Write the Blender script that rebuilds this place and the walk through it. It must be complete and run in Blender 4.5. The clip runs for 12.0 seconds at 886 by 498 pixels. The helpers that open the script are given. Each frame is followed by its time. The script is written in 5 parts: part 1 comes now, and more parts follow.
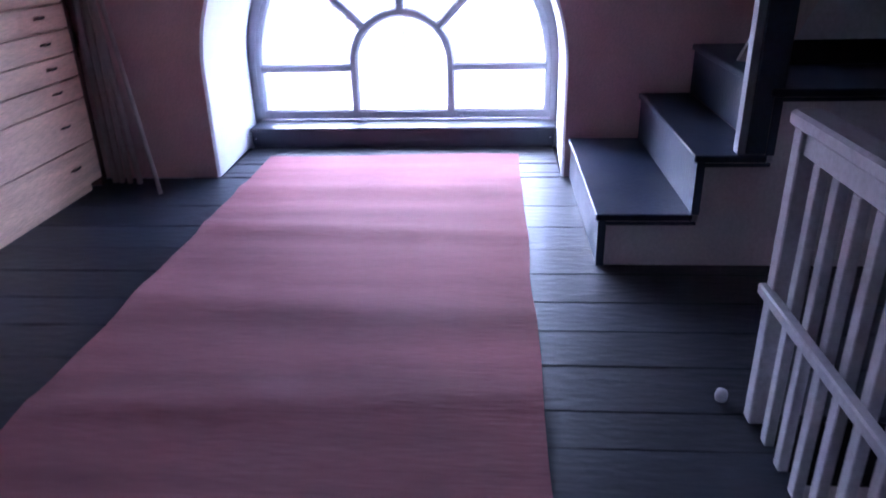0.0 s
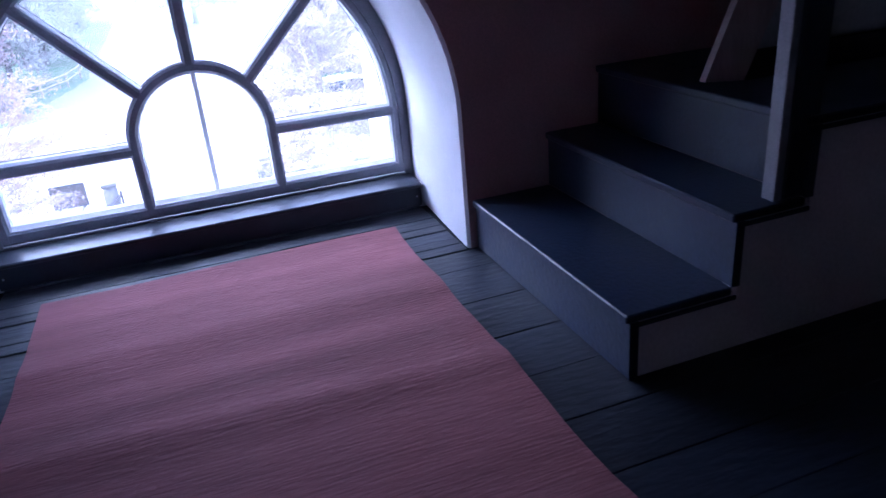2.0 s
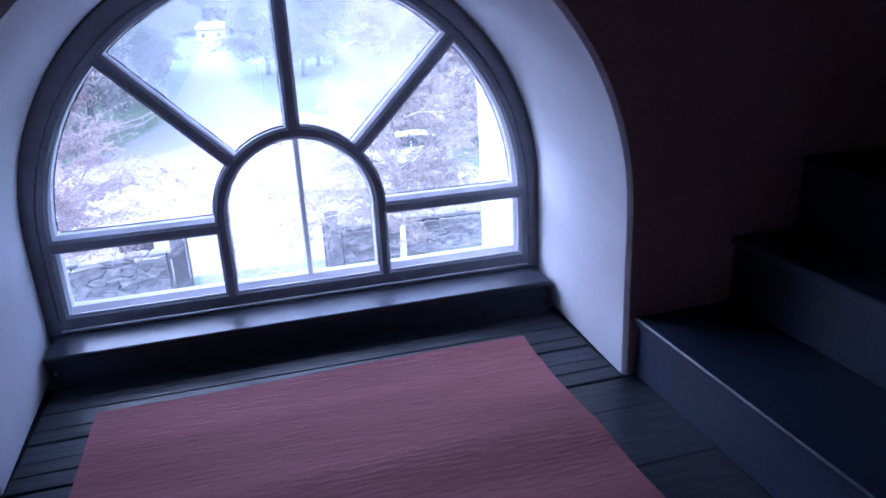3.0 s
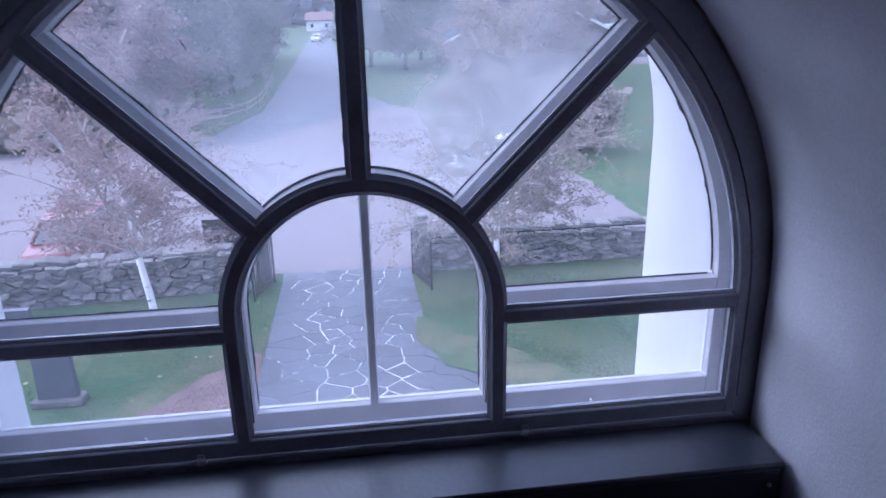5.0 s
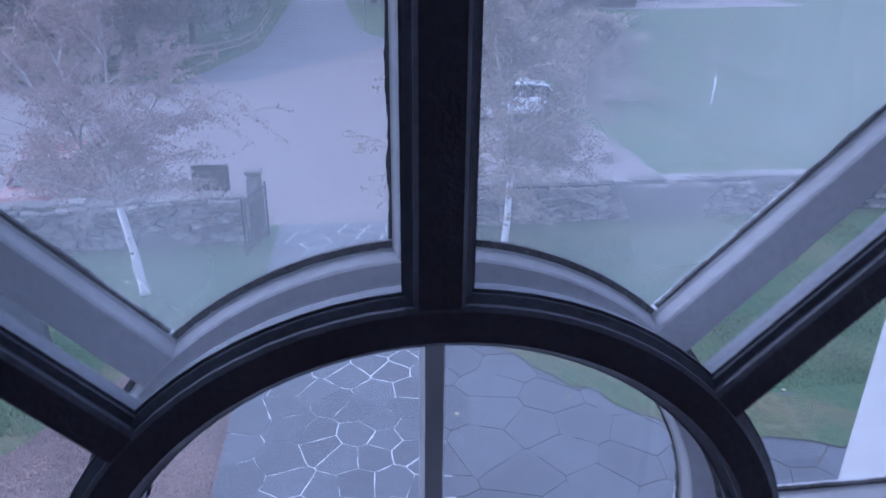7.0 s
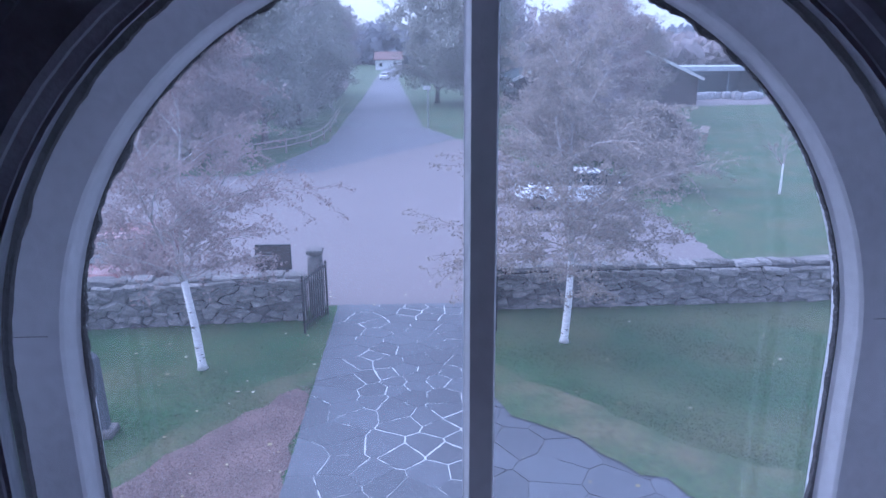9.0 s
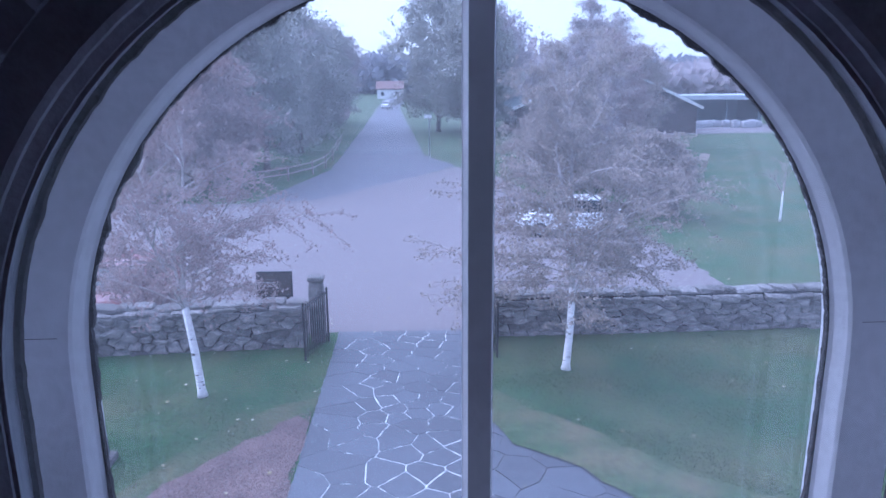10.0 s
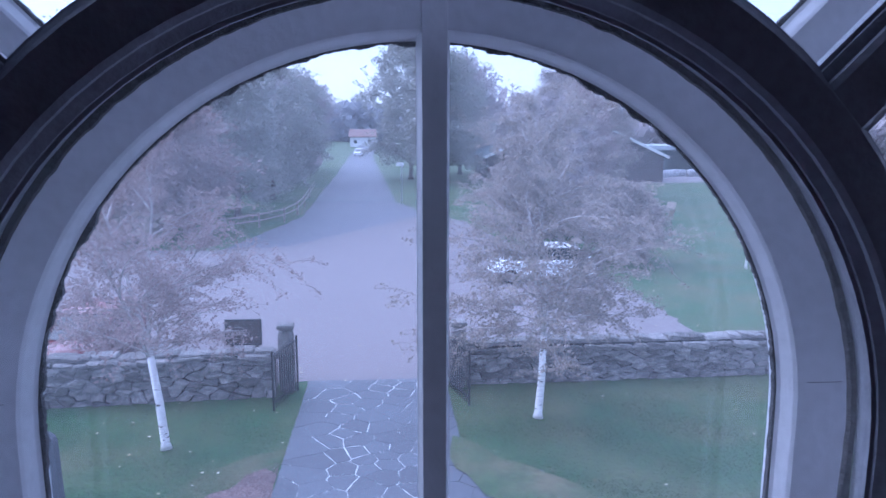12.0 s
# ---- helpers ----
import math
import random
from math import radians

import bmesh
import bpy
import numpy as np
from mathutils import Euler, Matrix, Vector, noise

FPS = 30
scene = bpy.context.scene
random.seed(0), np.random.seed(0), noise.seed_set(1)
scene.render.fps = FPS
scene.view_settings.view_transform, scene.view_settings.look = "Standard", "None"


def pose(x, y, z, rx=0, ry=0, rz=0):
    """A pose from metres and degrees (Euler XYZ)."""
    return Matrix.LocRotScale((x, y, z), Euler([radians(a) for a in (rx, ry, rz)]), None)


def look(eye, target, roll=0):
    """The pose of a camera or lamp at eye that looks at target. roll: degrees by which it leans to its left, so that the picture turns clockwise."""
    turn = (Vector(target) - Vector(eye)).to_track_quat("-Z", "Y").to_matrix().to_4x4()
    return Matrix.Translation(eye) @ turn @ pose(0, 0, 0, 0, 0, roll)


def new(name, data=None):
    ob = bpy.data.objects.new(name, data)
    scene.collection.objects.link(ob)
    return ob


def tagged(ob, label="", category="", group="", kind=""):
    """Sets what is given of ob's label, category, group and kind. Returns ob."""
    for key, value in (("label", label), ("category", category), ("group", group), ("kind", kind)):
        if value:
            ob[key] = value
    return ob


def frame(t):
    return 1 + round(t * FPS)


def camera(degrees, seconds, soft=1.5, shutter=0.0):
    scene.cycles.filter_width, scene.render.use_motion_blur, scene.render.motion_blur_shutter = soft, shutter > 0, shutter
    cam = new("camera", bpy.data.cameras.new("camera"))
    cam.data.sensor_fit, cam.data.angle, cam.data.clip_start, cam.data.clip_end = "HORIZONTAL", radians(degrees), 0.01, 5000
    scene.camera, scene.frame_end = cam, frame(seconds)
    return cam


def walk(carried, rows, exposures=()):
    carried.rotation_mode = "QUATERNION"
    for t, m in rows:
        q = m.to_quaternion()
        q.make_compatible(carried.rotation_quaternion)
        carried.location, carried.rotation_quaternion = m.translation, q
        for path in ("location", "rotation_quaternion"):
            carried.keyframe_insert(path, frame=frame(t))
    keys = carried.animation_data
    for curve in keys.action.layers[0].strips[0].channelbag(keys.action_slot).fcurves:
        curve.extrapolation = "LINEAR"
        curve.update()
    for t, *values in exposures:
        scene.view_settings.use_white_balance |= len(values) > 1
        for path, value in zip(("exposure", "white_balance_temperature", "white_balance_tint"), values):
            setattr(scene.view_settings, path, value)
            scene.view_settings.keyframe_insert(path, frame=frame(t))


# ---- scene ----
# ---- camera ----
cam = camera(63.9, 12.0, shutter=0.3)
PATH = [
    (0, (0.710, -5.563, 1.501), (0.570, -3.742, 0.687), -1.5),
    (0.5, (0.431, -5.314, 1.545), (0.468, -3.425, 0.888), -3.5),
    (1, (0.250, -5.000, 1.542), (0.382, -3.098, 0.939), -4.6),
    (1.5, (0.093, -4.571, 1.545), (0.444, -2.731, 0.846), -3.6),
    (2, (-0.055, -4.201, 1.513), (0.530, -2.467, 0.706), -5.1),
    (2.5, (-0.137, -3.827, 1.490), (0.401, -2.035, 0.784), -6.7),
    (3, (-0.193, -3.349, 1.495), (0.286, -1.520, 0.841), -3.0),
    (4.8, (0.011, -1.996, 1.444), (0.220, -0.139, 0.731), -1.5),
    (5, (-0.014, -1.858, 1.413), (0.224, 0.017, 0.761), -1.1),
    (5.5, (-0.070, -1.521, 1.399), (0.288, 0.313, 0.685), 0.3),
    (6, (-0.037, -1.148, 1.420), (0.120, 0.692, 0.654), -2.0),
    (6.5, (-0.019, -0.821, 1.334), (0.129, 0.959, 0.433), 0.8),
    (7, (-0.070, -0.567, 1.280), (0.168, 1.251, 0.480), 0.7),
    (7.5, (-0.066, -0.440, 1.128), (0.031, 1.426, 0.413), 0.7),
    (9.5, (-0.045, -0.482, 0.823), (0.034, 1.444, 0.310), -0.4),
    (10, (-0.046, -0.493, 0.824), (0.030, 1.445, 0.355), -0.4),
    (10.5, (-0.037, -0.508, 0.834), (0.041, 1.453, 0.468), -0.8),
    (11, (-0.036, -0.505, 0.835), (0.052, 1.457, 0.474), -0.7),
    (11.5, (-0.033, -0.503, 0.835), (0.057, 1.460, 0.481), -0.6),
    (12, (-0.031, -0.501, 0.841), (0.125, 1.460, 0.500), 0.1),
]
EXPOSURE = [
    (0.0, 5.58, 5080, 28),
    (0.5, 5.25, 4980, 28),
    (1.0, 4.75, 4900, 29),
    (1.5, 4.14, 4850, 28),
    (3.0, 2.92, 4720, 27),
    (4.8, 1.76, 4980, 26),
    (6.0, 1.15, 4880, 25),
    (7.0, 0.97, 4720, 24),
    (9.5, 1.26, 4680, 25),
    (12.0, 1.30, 4640, 25),
]
walk(cam, [(t, look(eye, target, roll)) for t, eye, target, roll in PATH], EXPOSURE)

# ---- world and light ----
world = bpy.data.worlds.new("overcast_sky")
world.use_nodes = True
scene.world = world
wn = world.node_tree
sky = wn.nodes.new("ShaderNodeTexSky")
sky.sky_type = "NISHITA"
sky.sun_disc = False
sky.sun_elevation = radians(48)
sky.sun_rotation = radians(-65)
sky.air_density, sky.dust_density, sky.ozone_density = 1.0, 3.0, 1.0
cloud = wn.nodes.new("ShaderNodeMix")
cloud.data_type = "RGBA"
cloud.inputs["Factor"].default_value = 0.65
cloud.inputs["B"].default_value = (4.15, 4.35, 4.85, 1)
wn.links.new(sky.outputs[0], cloud.inputs["A"])
wn.links.new(cloud.outputs["Result"], wn.nodes["Background"].inputs[0])
wn.nodes["Background"].inputs[1].default_value = 0.15
sun_data = bpy.data.lights.new("sun", "SUN")
sun_data.energy, sun_data.angle, sun_data.color = 1.5, radians(100), (1.0, 0.98, 0.96)
sun = new("sun", sun_data)
sun.matrix_world = look((-26, 12, 32), (0, 0, 0))

R = random.Random(7)


# ---- materials ----
def mat(name, base, rough=0.6, scale=8.0, vary=0.25, grain=60.0, bump=0.15, metal=0.0, stretch=(1, 1, 1), second=None, spread=0.0, dist=0.02):
    """A surface with two scales of colour variation, roughness variation and fine relief."""
    m = bpy.data.materials.new(name)
    m.use_nodes = True
    nt = m.node_tree
    n, l = nt.nodes, nt.links
    p = n["Principled BSDF"]
    p.inputs["Metallic"].default_value = metal
    tc = n.new("ShaderNodeTexCoord")
    mp = n.new("ShaderNodeMapping")
    mp.inputs["Scale"].default_value = stretch
    l.new(tc.outputs["Object"], mp.inputs[0])
    big, small = n.new("ShaderNodeTexNoise"), n.new("ShaderNodeTexNoise")
    big.inputs["Scale"].default_value, small.inputs["Scale"].default_value = scale, grain
    big.inputs["Detail"].default_value, small.inputs["Detail"].default_value = 5, 3
    for q in (big, small):
        l.new(mp.outputs[0], q.inputs["Vector"])
    second = second or tuple(c * (1 - vary) for c in base)
    ramp = n.new("ShaderNodeValToRGB")
    ramp.color_ramp.elements[0].position, ramp.color_ramp.elements[1].position = 0.33, 0.68
    ramp.color_ramp.elements[0].color, ramp.color_ramp.elements[1].color = (*second, 1), (*base, 1)
    l.new(big.outputs[0], ramp.inputs[0])
    hsv = n.new("ShaderNodeHueSaturation")
    mr = n.new("ShaderNodeMapRange")
    mr.inputs[1].default_value, mr.inputs[2].default_value = 0.3, 0.7
    mr.inputs[3].default_value, mr.inputs[4].default_value = 1 - vary * 0.6, 1 + vary * 0.6
    l.new(small.outputs[0], mr.inputs[0])
    value = mr.outputs[0]
    if spread:
        info = n.new("ShaderNodeObjectInfo")
        mr2 = n.new("ShaderNodeMapRange")
        mr2.inputs[3].default_value, mr2.inputs[4].default_value = 1 - spread, 1 + spread
        l.new(info.outputs["Random"], mr2.inputs[0])
        mul = n.new("ShaderNodeMath")
        mul.operation = "MULTIPLY"
        l.new(value, mul.inputs[0])
        l.new(mr2.outputs[0], mul.inputs[1])
        value = mul.outputs[0]
    l.new(value, hsv.inputs["Value"])
    l.new(ramp.outputs[0], hsv.inputs["Color"])
    l.new(hsv.outputs[0], p.inputs["Base Color"])
    rr = n.new("ShaderNodeMapRange")
    rr.inputs[3].default_value, rr.inputs[4].default_value = max(rough - 0.12, 0.03), min(rough + 0.12, 1)
    l.new(big.outputs[0], rr.inputs[0])
    l.new(rr.outputs[0], p.inputs["Roughness"])
    if bump:
        b = n.new("ShaderNodeBump")
        b.inputs["Strength"].default_value, b.inputs["Distance"].default_value = bump, dist
        l.new(small.outputs[0], b.inputs["Height"])
        l.new(b.outputs[0], p.inputs["Normal"])
    return m


def leaf_mat(name, one, two):
    """Leaves: each clump its own shade, a little light coming through."""
    m = bpy.data.materials.new(name)
    m.use_nodes = True
    n, l = m.node_tree.nodes, m.node_tree.links
    p = n["Principled BSDF"]
    geo = n.new("ShaderNodeNewGeometry")
    ramp = n.new("ShaderNodeValToRGB")
    ramp.color_ramp.elements[0].color, ramp.color_ramp.elements[1].color = (*one, 1), (*two, 1)
    l.new(geo.outputs["Random Per Island"], ramp.inputs[0])
    l.new(ramp.outputs[0], p.inputs["Base Color"])
    p.inputs["Roughness"].default_value = 0.6
    tr = n.new("ShaderNodeBsdfTranslucent")
    l.new(ramp.outputs[0], tr.inputs[0])
    mix = n.new("ShaderNodeMixShader")
    mix.inputs[0].default_value = 0.42
    l.new(p.outputs[0], mix.inputs[1])
    l.new(tr.outputs[0], mix.inputs[2])
    l.new(mix.outputs[0], n["Material Output"].inputs[0])
    return m


def glass_mat(name, film, view_haze=0.0):
    """Old window glass: clear, a little gloss, with a faint uneven film of damp and dust; the last value paints
    distance haze higher up.
    """
    m = bpy.data.materials.new(name)
    m.use_nodes = True
    n, l = m.node_tree.nodes, m.node_tree.links
    n.remove(n["Principled BSDF"])
    clear, gloss, haze = n.new("ShaderNodeBsdfTransparent"), n.new("ShaderNodeBsdfGlossy"), n.new("ShaderNodeBsdfTranslucent")
    clear.inputs[0].default_value = (0.96, 0.97, 0.97, 1)
    gloss.inputs["Roughness"].default_value = 0.03
    haze.inputs[0].default_value = (0.80, 0.83, 0.86, 1)
    tc, no = n.new("ShaderNodeTexCoord"), n.new("ShaderNodeTexNoise")
    no.inputs["Scale"].default_value, no.inputs["Detail"].default_value = 2.2, 3
    l.new(tc.outputs["Object"], no.inputs["Vector"])
    mr = n.new("ShaderNodeMapRange")
    mr.inputs[1].default_value, mr.inputs[2].default_value = 0.3, 0.75
    mr.inputs[3].default_value, mr.inputs[4].default_value = film * 0.5, film * 1.7
    l.new(no.outputs[0], mr.inputs[0])
    a, b = n.new("ShaderNodeMixShader"), n.new("ShaderNodeMixShader")
    amount = mr.outputs[0]
    if view_haze:
        # outdoor distance haze, painted as a film that thickens up the pane
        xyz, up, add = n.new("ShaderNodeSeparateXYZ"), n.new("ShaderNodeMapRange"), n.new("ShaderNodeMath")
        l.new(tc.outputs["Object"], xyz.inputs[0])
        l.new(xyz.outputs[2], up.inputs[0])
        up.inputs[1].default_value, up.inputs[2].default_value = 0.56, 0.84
        up.inputs[3].default_value, up.inputs[4].default_value = 0.0, view_haze
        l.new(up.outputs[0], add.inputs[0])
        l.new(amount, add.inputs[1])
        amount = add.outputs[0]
    l.new(amount, a.inputs[0])
    l.new(clear.outputs[0], a.inputs[1])
    l.new(haze.outputs[0], a.inputs[2])
    b.inputs[0].default_value = 0.045
    l.new(a.outputs[0], b.inputs[1])
    l.new(gloss.outputs[0], b.inputs[2])
    l.new(b.outputs[0], n["Material Output"].inputs[0])
    return m


M = dict(
    plaster=mat("rose_plaster", (0.76, 0.54, 0.535), 0.85, 1.6, 0.16, 90, 0.12),
    white=mat("white_limewash", (0.61, 0.62, 0.67), 0.9, 3, 0.1, 110, 0.10),
    room=mat("room_limewash", (0.82, 0.80, 0.79), 0.9, 2, 0.08, 90, 0.10),
    side=mat("grey_white_plaster", (0.78, 0.73, 0.74), 0.85, 2.5, 0.12, 60, 0.15),
    floor=mat("dark_blue_floor_paint", (0.013, 0.018, 0.033), 0.44, 3, 0.4, 35, 0.2, stretch=(0.25, 1, 1), spread=0.3),
    step=mat("dark_blue_step_paint", (0.017, 0.029, 0.064), 0.42, 4, 0.3, 45, 0.12),
    gap=mat("dark_gap", (0.012, 0.012, 0.014), 0.95, 5, 0.3, 40, 0.1),
    rug=None,
    sash=mat("grey_sash_paint", (0.30, 0.31, 0.36), 0.45, 9, 0.16, 120, 0.1),
    outsash=mat("weathered_pale_paint", (0.70, 0.70, 0.74), 0.6, 7, 0.10, 90, 0.10),
    dirty=mat("dirty_pale_board", (0.66, 0.65, 0.67), 0.7, 14, 0.3, 60, 0.3, second=(0.22, 0.20, 0.20)),
    outwall=mat("outer_limewash", (0.56, 0.56, 0.58), 0.9, 3, 0.1, 60, 0.12),
    putty=mat("cracked_dark_putty", (0.06, 0.055, 0.06), 0.9, 22, 0.4, 120, 0.4),
    sill=mat("dark_sill_paint", (0.045, 0.052, 0.070), 0.33, 5, 0.18, 60, 0.05),
    pine=mat("pine", (0.76, 0.52, 0.38), 0.5, 3, 0.3, 30, 0.06, stretch=(6, 0.5, 6)),
    brown=mat("dark_red_brown_wood", (0.085, 0.028, 0.018), 0.5, 4, 0.35, 40, 0.08, stretch=(4, 4, 0.4)),
    iron=mat("black_iron", (0.03, 0.03, 0.035), 0.5, 20, 0.3, 90, 0.1, metal=0.5),
    steel=mat("bright_metal", (0.6, 0.6, 0.62), 0.35, 20, 0.15, 90, 0.05, metal=0.9),
    rail=mat("pale_grey_rail_paint", (0.50, 0.49, 0.54), 0.5, 8, 0.15, 60, 0.08),
    dull=mat("grey_green_boards", (0.46, 0.47, 0.47), 0.8, 2, 0.15, 40, 0.05),
    pale=mat("pale_raw_board", (0.55, 0.46, 0.44), 0.7, 4, 0.2, 40, 0.12, stretch=(4, 4, 0.5)),
    ceil=mat("ceiling_paint", (0.82, 0.80, 0.78), 0.9, 3, 0.15, 50, 0.1),
    grass=mat("autumn_grass", (0.026, 0.076, 0.024), 0.95, 0.6, 0.5, 9, 0.7, second=(0.072, 0.088, 0.036), dist=0.05),
    worn=mat("worn_turf", (0.105, 0.10, 0.052), 0.95, 1.0, 0.5, 11, 0.6, second=(0.040, 0.076, 0.026), dist=0.05),
    lot=mat("pink_grey_gravel_lot", (0.185, 0.158, 0.158), 0.9, 0.25, 0.1, 30, 0.2),
    road=mat("damp_asphalt", (0.10, 0.10, 0.115), 0.7, 0.3, 0.12, 30, 0.15),
    gravel=mat("red_gravel", (0.19, 0.128, 0.115), 0.95, 1.5, 0.45, 22, 0.9, dist=0.04),
    flag=mat("slate_flag", (0.085, 0.092, 0.108), 0.6, 2.5, 0.2, 30, 0.25, spread=0.18),
    mortar=mat("pale_mortar", (0.62, 0.61, 0.60), 0.9, 3, 0.2, 50, 0.3),
    bed=mat("dark_joint_soil", (0.13, 0.125, 0.115), 0.95, 3, 0.4, 50, 0.4),
    stone=mat("field_stone", (0.27, 0.245, 0.23), 0.9, 5, 0.45, 22, 0.9, spread=0.45, second=(0.115, 0.115, 0.115), dist=0.04),
    bark=mat("grey_bark", (0.12, 0.10, 0.09), 0.9, 6, 0.35, 40, 0.4),
    birch=mat("white_birch_bark", (0.82, 0.80, 0.78), 0.8, 9, 0.12, 40, 0.3, stretch=(1, 1, 3), second=(0.60, 0.57, 0.55)),
    birch_limb=mat("pale_birch_limb", (0.55, 0.50, 0.48), 0.8, 6, 0.3, 40, 0.2, second=(0.30, 0.26, 0.25)),
    twig=mat("grey_twig", (0.33, 0.27, 0.25), 0.8, 6, 0.25, 40, 0.2),
    leaf_red=leaf_mat("russet_leaves", (0.21, 0.14, 0.13), (0.40, 0.30, 0.28)),
    leaf_olive=leaf_mat("olive_leaves", (0.17, 0.15, 0.12), (0.42, 0.34, 0.29)),
    leaf_green=leaf_mat("dull_green_leaves", (0.21, 0.22, 0.19), (0.42, 0.41, 0.36)),
    leaf_mauve=leaf_mat("bare_mauve_crowns", (0.27, 0.23, 0.235), (0.45, 0.39, 0.39)),
    # distance haze is mixed into this leaf colour: paler and bluer
    far=leaf_mat("haze_tinted_far_wood", (0.20, 0.21, 0.24), (0.28, 0.28, 0.31)),
    blade=leaf_mat("grass_blades", (0.030, 0.074, 0.022), (0.066, 0.100, 0.036)),
    pebble=leaf_mat("gravel_stone", (0.13, 0.085, 0.078), (0.34, 0.25, 0.23)),
    fallen=leaf_mat("fallen_leaves", (0.30, 0.24, 0.12), (0.55, 0.48, 0.35)),
    car_white=mat("white_car_paint", (0.80, 0.80, 0.80), 0.25, 3, 0.04, 30, 0.0),
    car_red=mat("red_car_paint", (0.15, 0.028, 0.03), 0.25, 3, 0.06, 30, 0.0),
    car_glass=mat("car_glass", (0.03, 0.035, 0.04), 0.12, 3, 0.1, 30, 0.0),
    tyre=mat("tyre_rubber", (0.02, 0.02, 0.02), 0.8, 10, 0.2, 40, 0.1),
    lamp_red=mat("red_lamp", (0.4, 0.02, 0.02), 0.3, 3, 0.1, 30, 0.0),
    barn=mat("dark_red_barn_boards", (0.065, 0.045, 0.045), 0.85, 2, 0.3, 12, 0.3, stretch=(4, 4, 0.3)),
    tin=mat("pale_tin_roof", (0.42, 0.46, 0.48), 0.5, 2, 0.15, 10, 0.1),
    tile=mat("red_tile_roof", (0.20, 0.12, 0.105), 0.8, 2, 0.25, 10, 0.2),
    render=mat("white_render", (0.74, 0.73, 0.71), 0.85, 1, 0.06, 20, 0.1),
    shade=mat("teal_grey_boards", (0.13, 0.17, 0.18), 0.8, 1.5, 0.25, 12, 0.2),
    bale=mat("dull_bale_wrap", (0.46, 0.46, 0.47), 0.5, 3, 0.35, 20, 0.2),
    signb=mat("brown_sign_board", (0.06, 0.04, 0.035), 0.5, 5, 0.3, 40, 0.1),
    glass_fog=glass_mat("misted_glass", 0.25),
    glass_in=glass_mat("inner_glass", 0.045),
    glass_out=glass_mat("outer_glass", 0.045),
    # arch panes: the second value is painted haze over the far view
    glass_arch=glass_mat("hazed_arch_glass", 0.035, 0.12),
)


def rug_mat():
    """Woven rose rug: cross bands of weft in slightly different dye, fine ribs."""
    m = mat("rose_woven_rug", (0.36, 0.128, 0.146), 0.95, 3.0, 0.18, 70, 0.3, stretch=(0.12, 1.4, 1), second=(0.23, 0.078, 0.088))
    n, l = m.node_tree.nodes, m.node_tree.links
    tc, wv = n.new("ShaderNodeTexCoord"), n.new("ShaderNodeTexWave")
    wv.bands_direction = "Y"
    wv.inputs["Scale"].default_value, wv.inputs["Distortion"].default_value = 38, 2.5
    l.new(tc.outputs["Object"], wv.inputs["Vector"])
    b = n.new("ShaderNodeBump")
    b.inputs["Strength"].default_value, b.inputs["Distance"].default_value = 0.14, 0.005
    l.new(wv.outputs[1], b.inputs["Height"])
    old = n["Principled BSDF"].inputs["Normal"].links[0].from_socket
    l.new(old, b.inputs["Normal"])
    l.new(b.outputs[0], n["Principled BSDF"].inputs["Normal"])
    return m


M["rug"] = rug_mat()


# ---- mesh helpers ----
def part(name, bm, material, parent=None, label="", smooth=False):
    me = bpy.data.meshes.new(name)
    bmesh.ops.recalc_face_normals(bm, faces=bm.faces)
    bm.to_mesh(me)
    bm.free()
    for mm in material if isinstance(material, (list, tuple)) else [material]:
        me.materials.append(mm)
    if smooth:
        me.shade_smooth()
    ob = new(name, me)
    ob.parent = parent
    if label:
        tagged(ob, label)
    return ob


def thing(name, at=(0, 0, 0), label="", category="", group="", kind="", rz=0.0):
    ob = new(name)
    ob.empty_display_size = 0.1
    ob.matrix_basis = pose(*at, 0, 0, rz)
    return tagged(ob, label, category, group, kind)


def box(bm, lo, hi, bevel=0.0, m=None):
    """An axis box, its edges rounded by bevel."""
    c = [(lo[i] + hi[i]) / 2 for i in range(3)]
    s = [abs(hi[i] - lo[i]) for i in range(3)]
    got = bmesh.ops.create_cube(bm, size=1.0, matrix=Matrix.Translation(c) @ Matrix.Diagonal((*s, 1)))
    vs = got["verts"]
    if bevel:
        es = list({e for v in vs for e in v.link_edges})
        r = bmesh.ops.bevel(bm, geom=es, offset=bevel, segments=1, affect="EDGES")
        vs = list({v for f in r["faces"] for v in f.verts} | {v for v in vs if v.is_valid})
    if m is not None:
        bmesh.ops.transform(bm, matrix=m, verts=[v for v in vs if v.is_valid])
    return bm


def boxes(*specs, bevel=0.004):
    bm = bmesh.new()
    for lo, hi in specs:
        box(bm, lo, hi, bevel)
    return bm


def tube(bm, pts, radii, sides=6):
    """A tapered round bar along points."""
    rings = []
    for i, p in enumerate(pts):
        a, b = pts[max(i - 1, 0)], pts[min(i + 1, len(pts) - 1)]
        d = (Vector(b) - Vector(a)).normalized()
        u = d.orthogonal().normalized()
        w = d.cross(u)
        rings.append([bm.verts.new(Vector(p) + radii[i] * (math.cos(2 * math.pi * k / sides) * u + math.sin(2 * math.pi * k / sides) * w)) for k in range(sides)])
    for r, q in zip(rings, rings[1:]):
        for k in range(sides):
            bm.faces.new((r[k], r[(k + 1) % sides], q[(k + 1) % sides], q[k]))
    for r in (rings[0], rings[-1]):
        bm.faces.new(r)
    return bm


def rod(pts, radii, sides=8):
    return tube(bmesh.new(), pts, radii, sides)


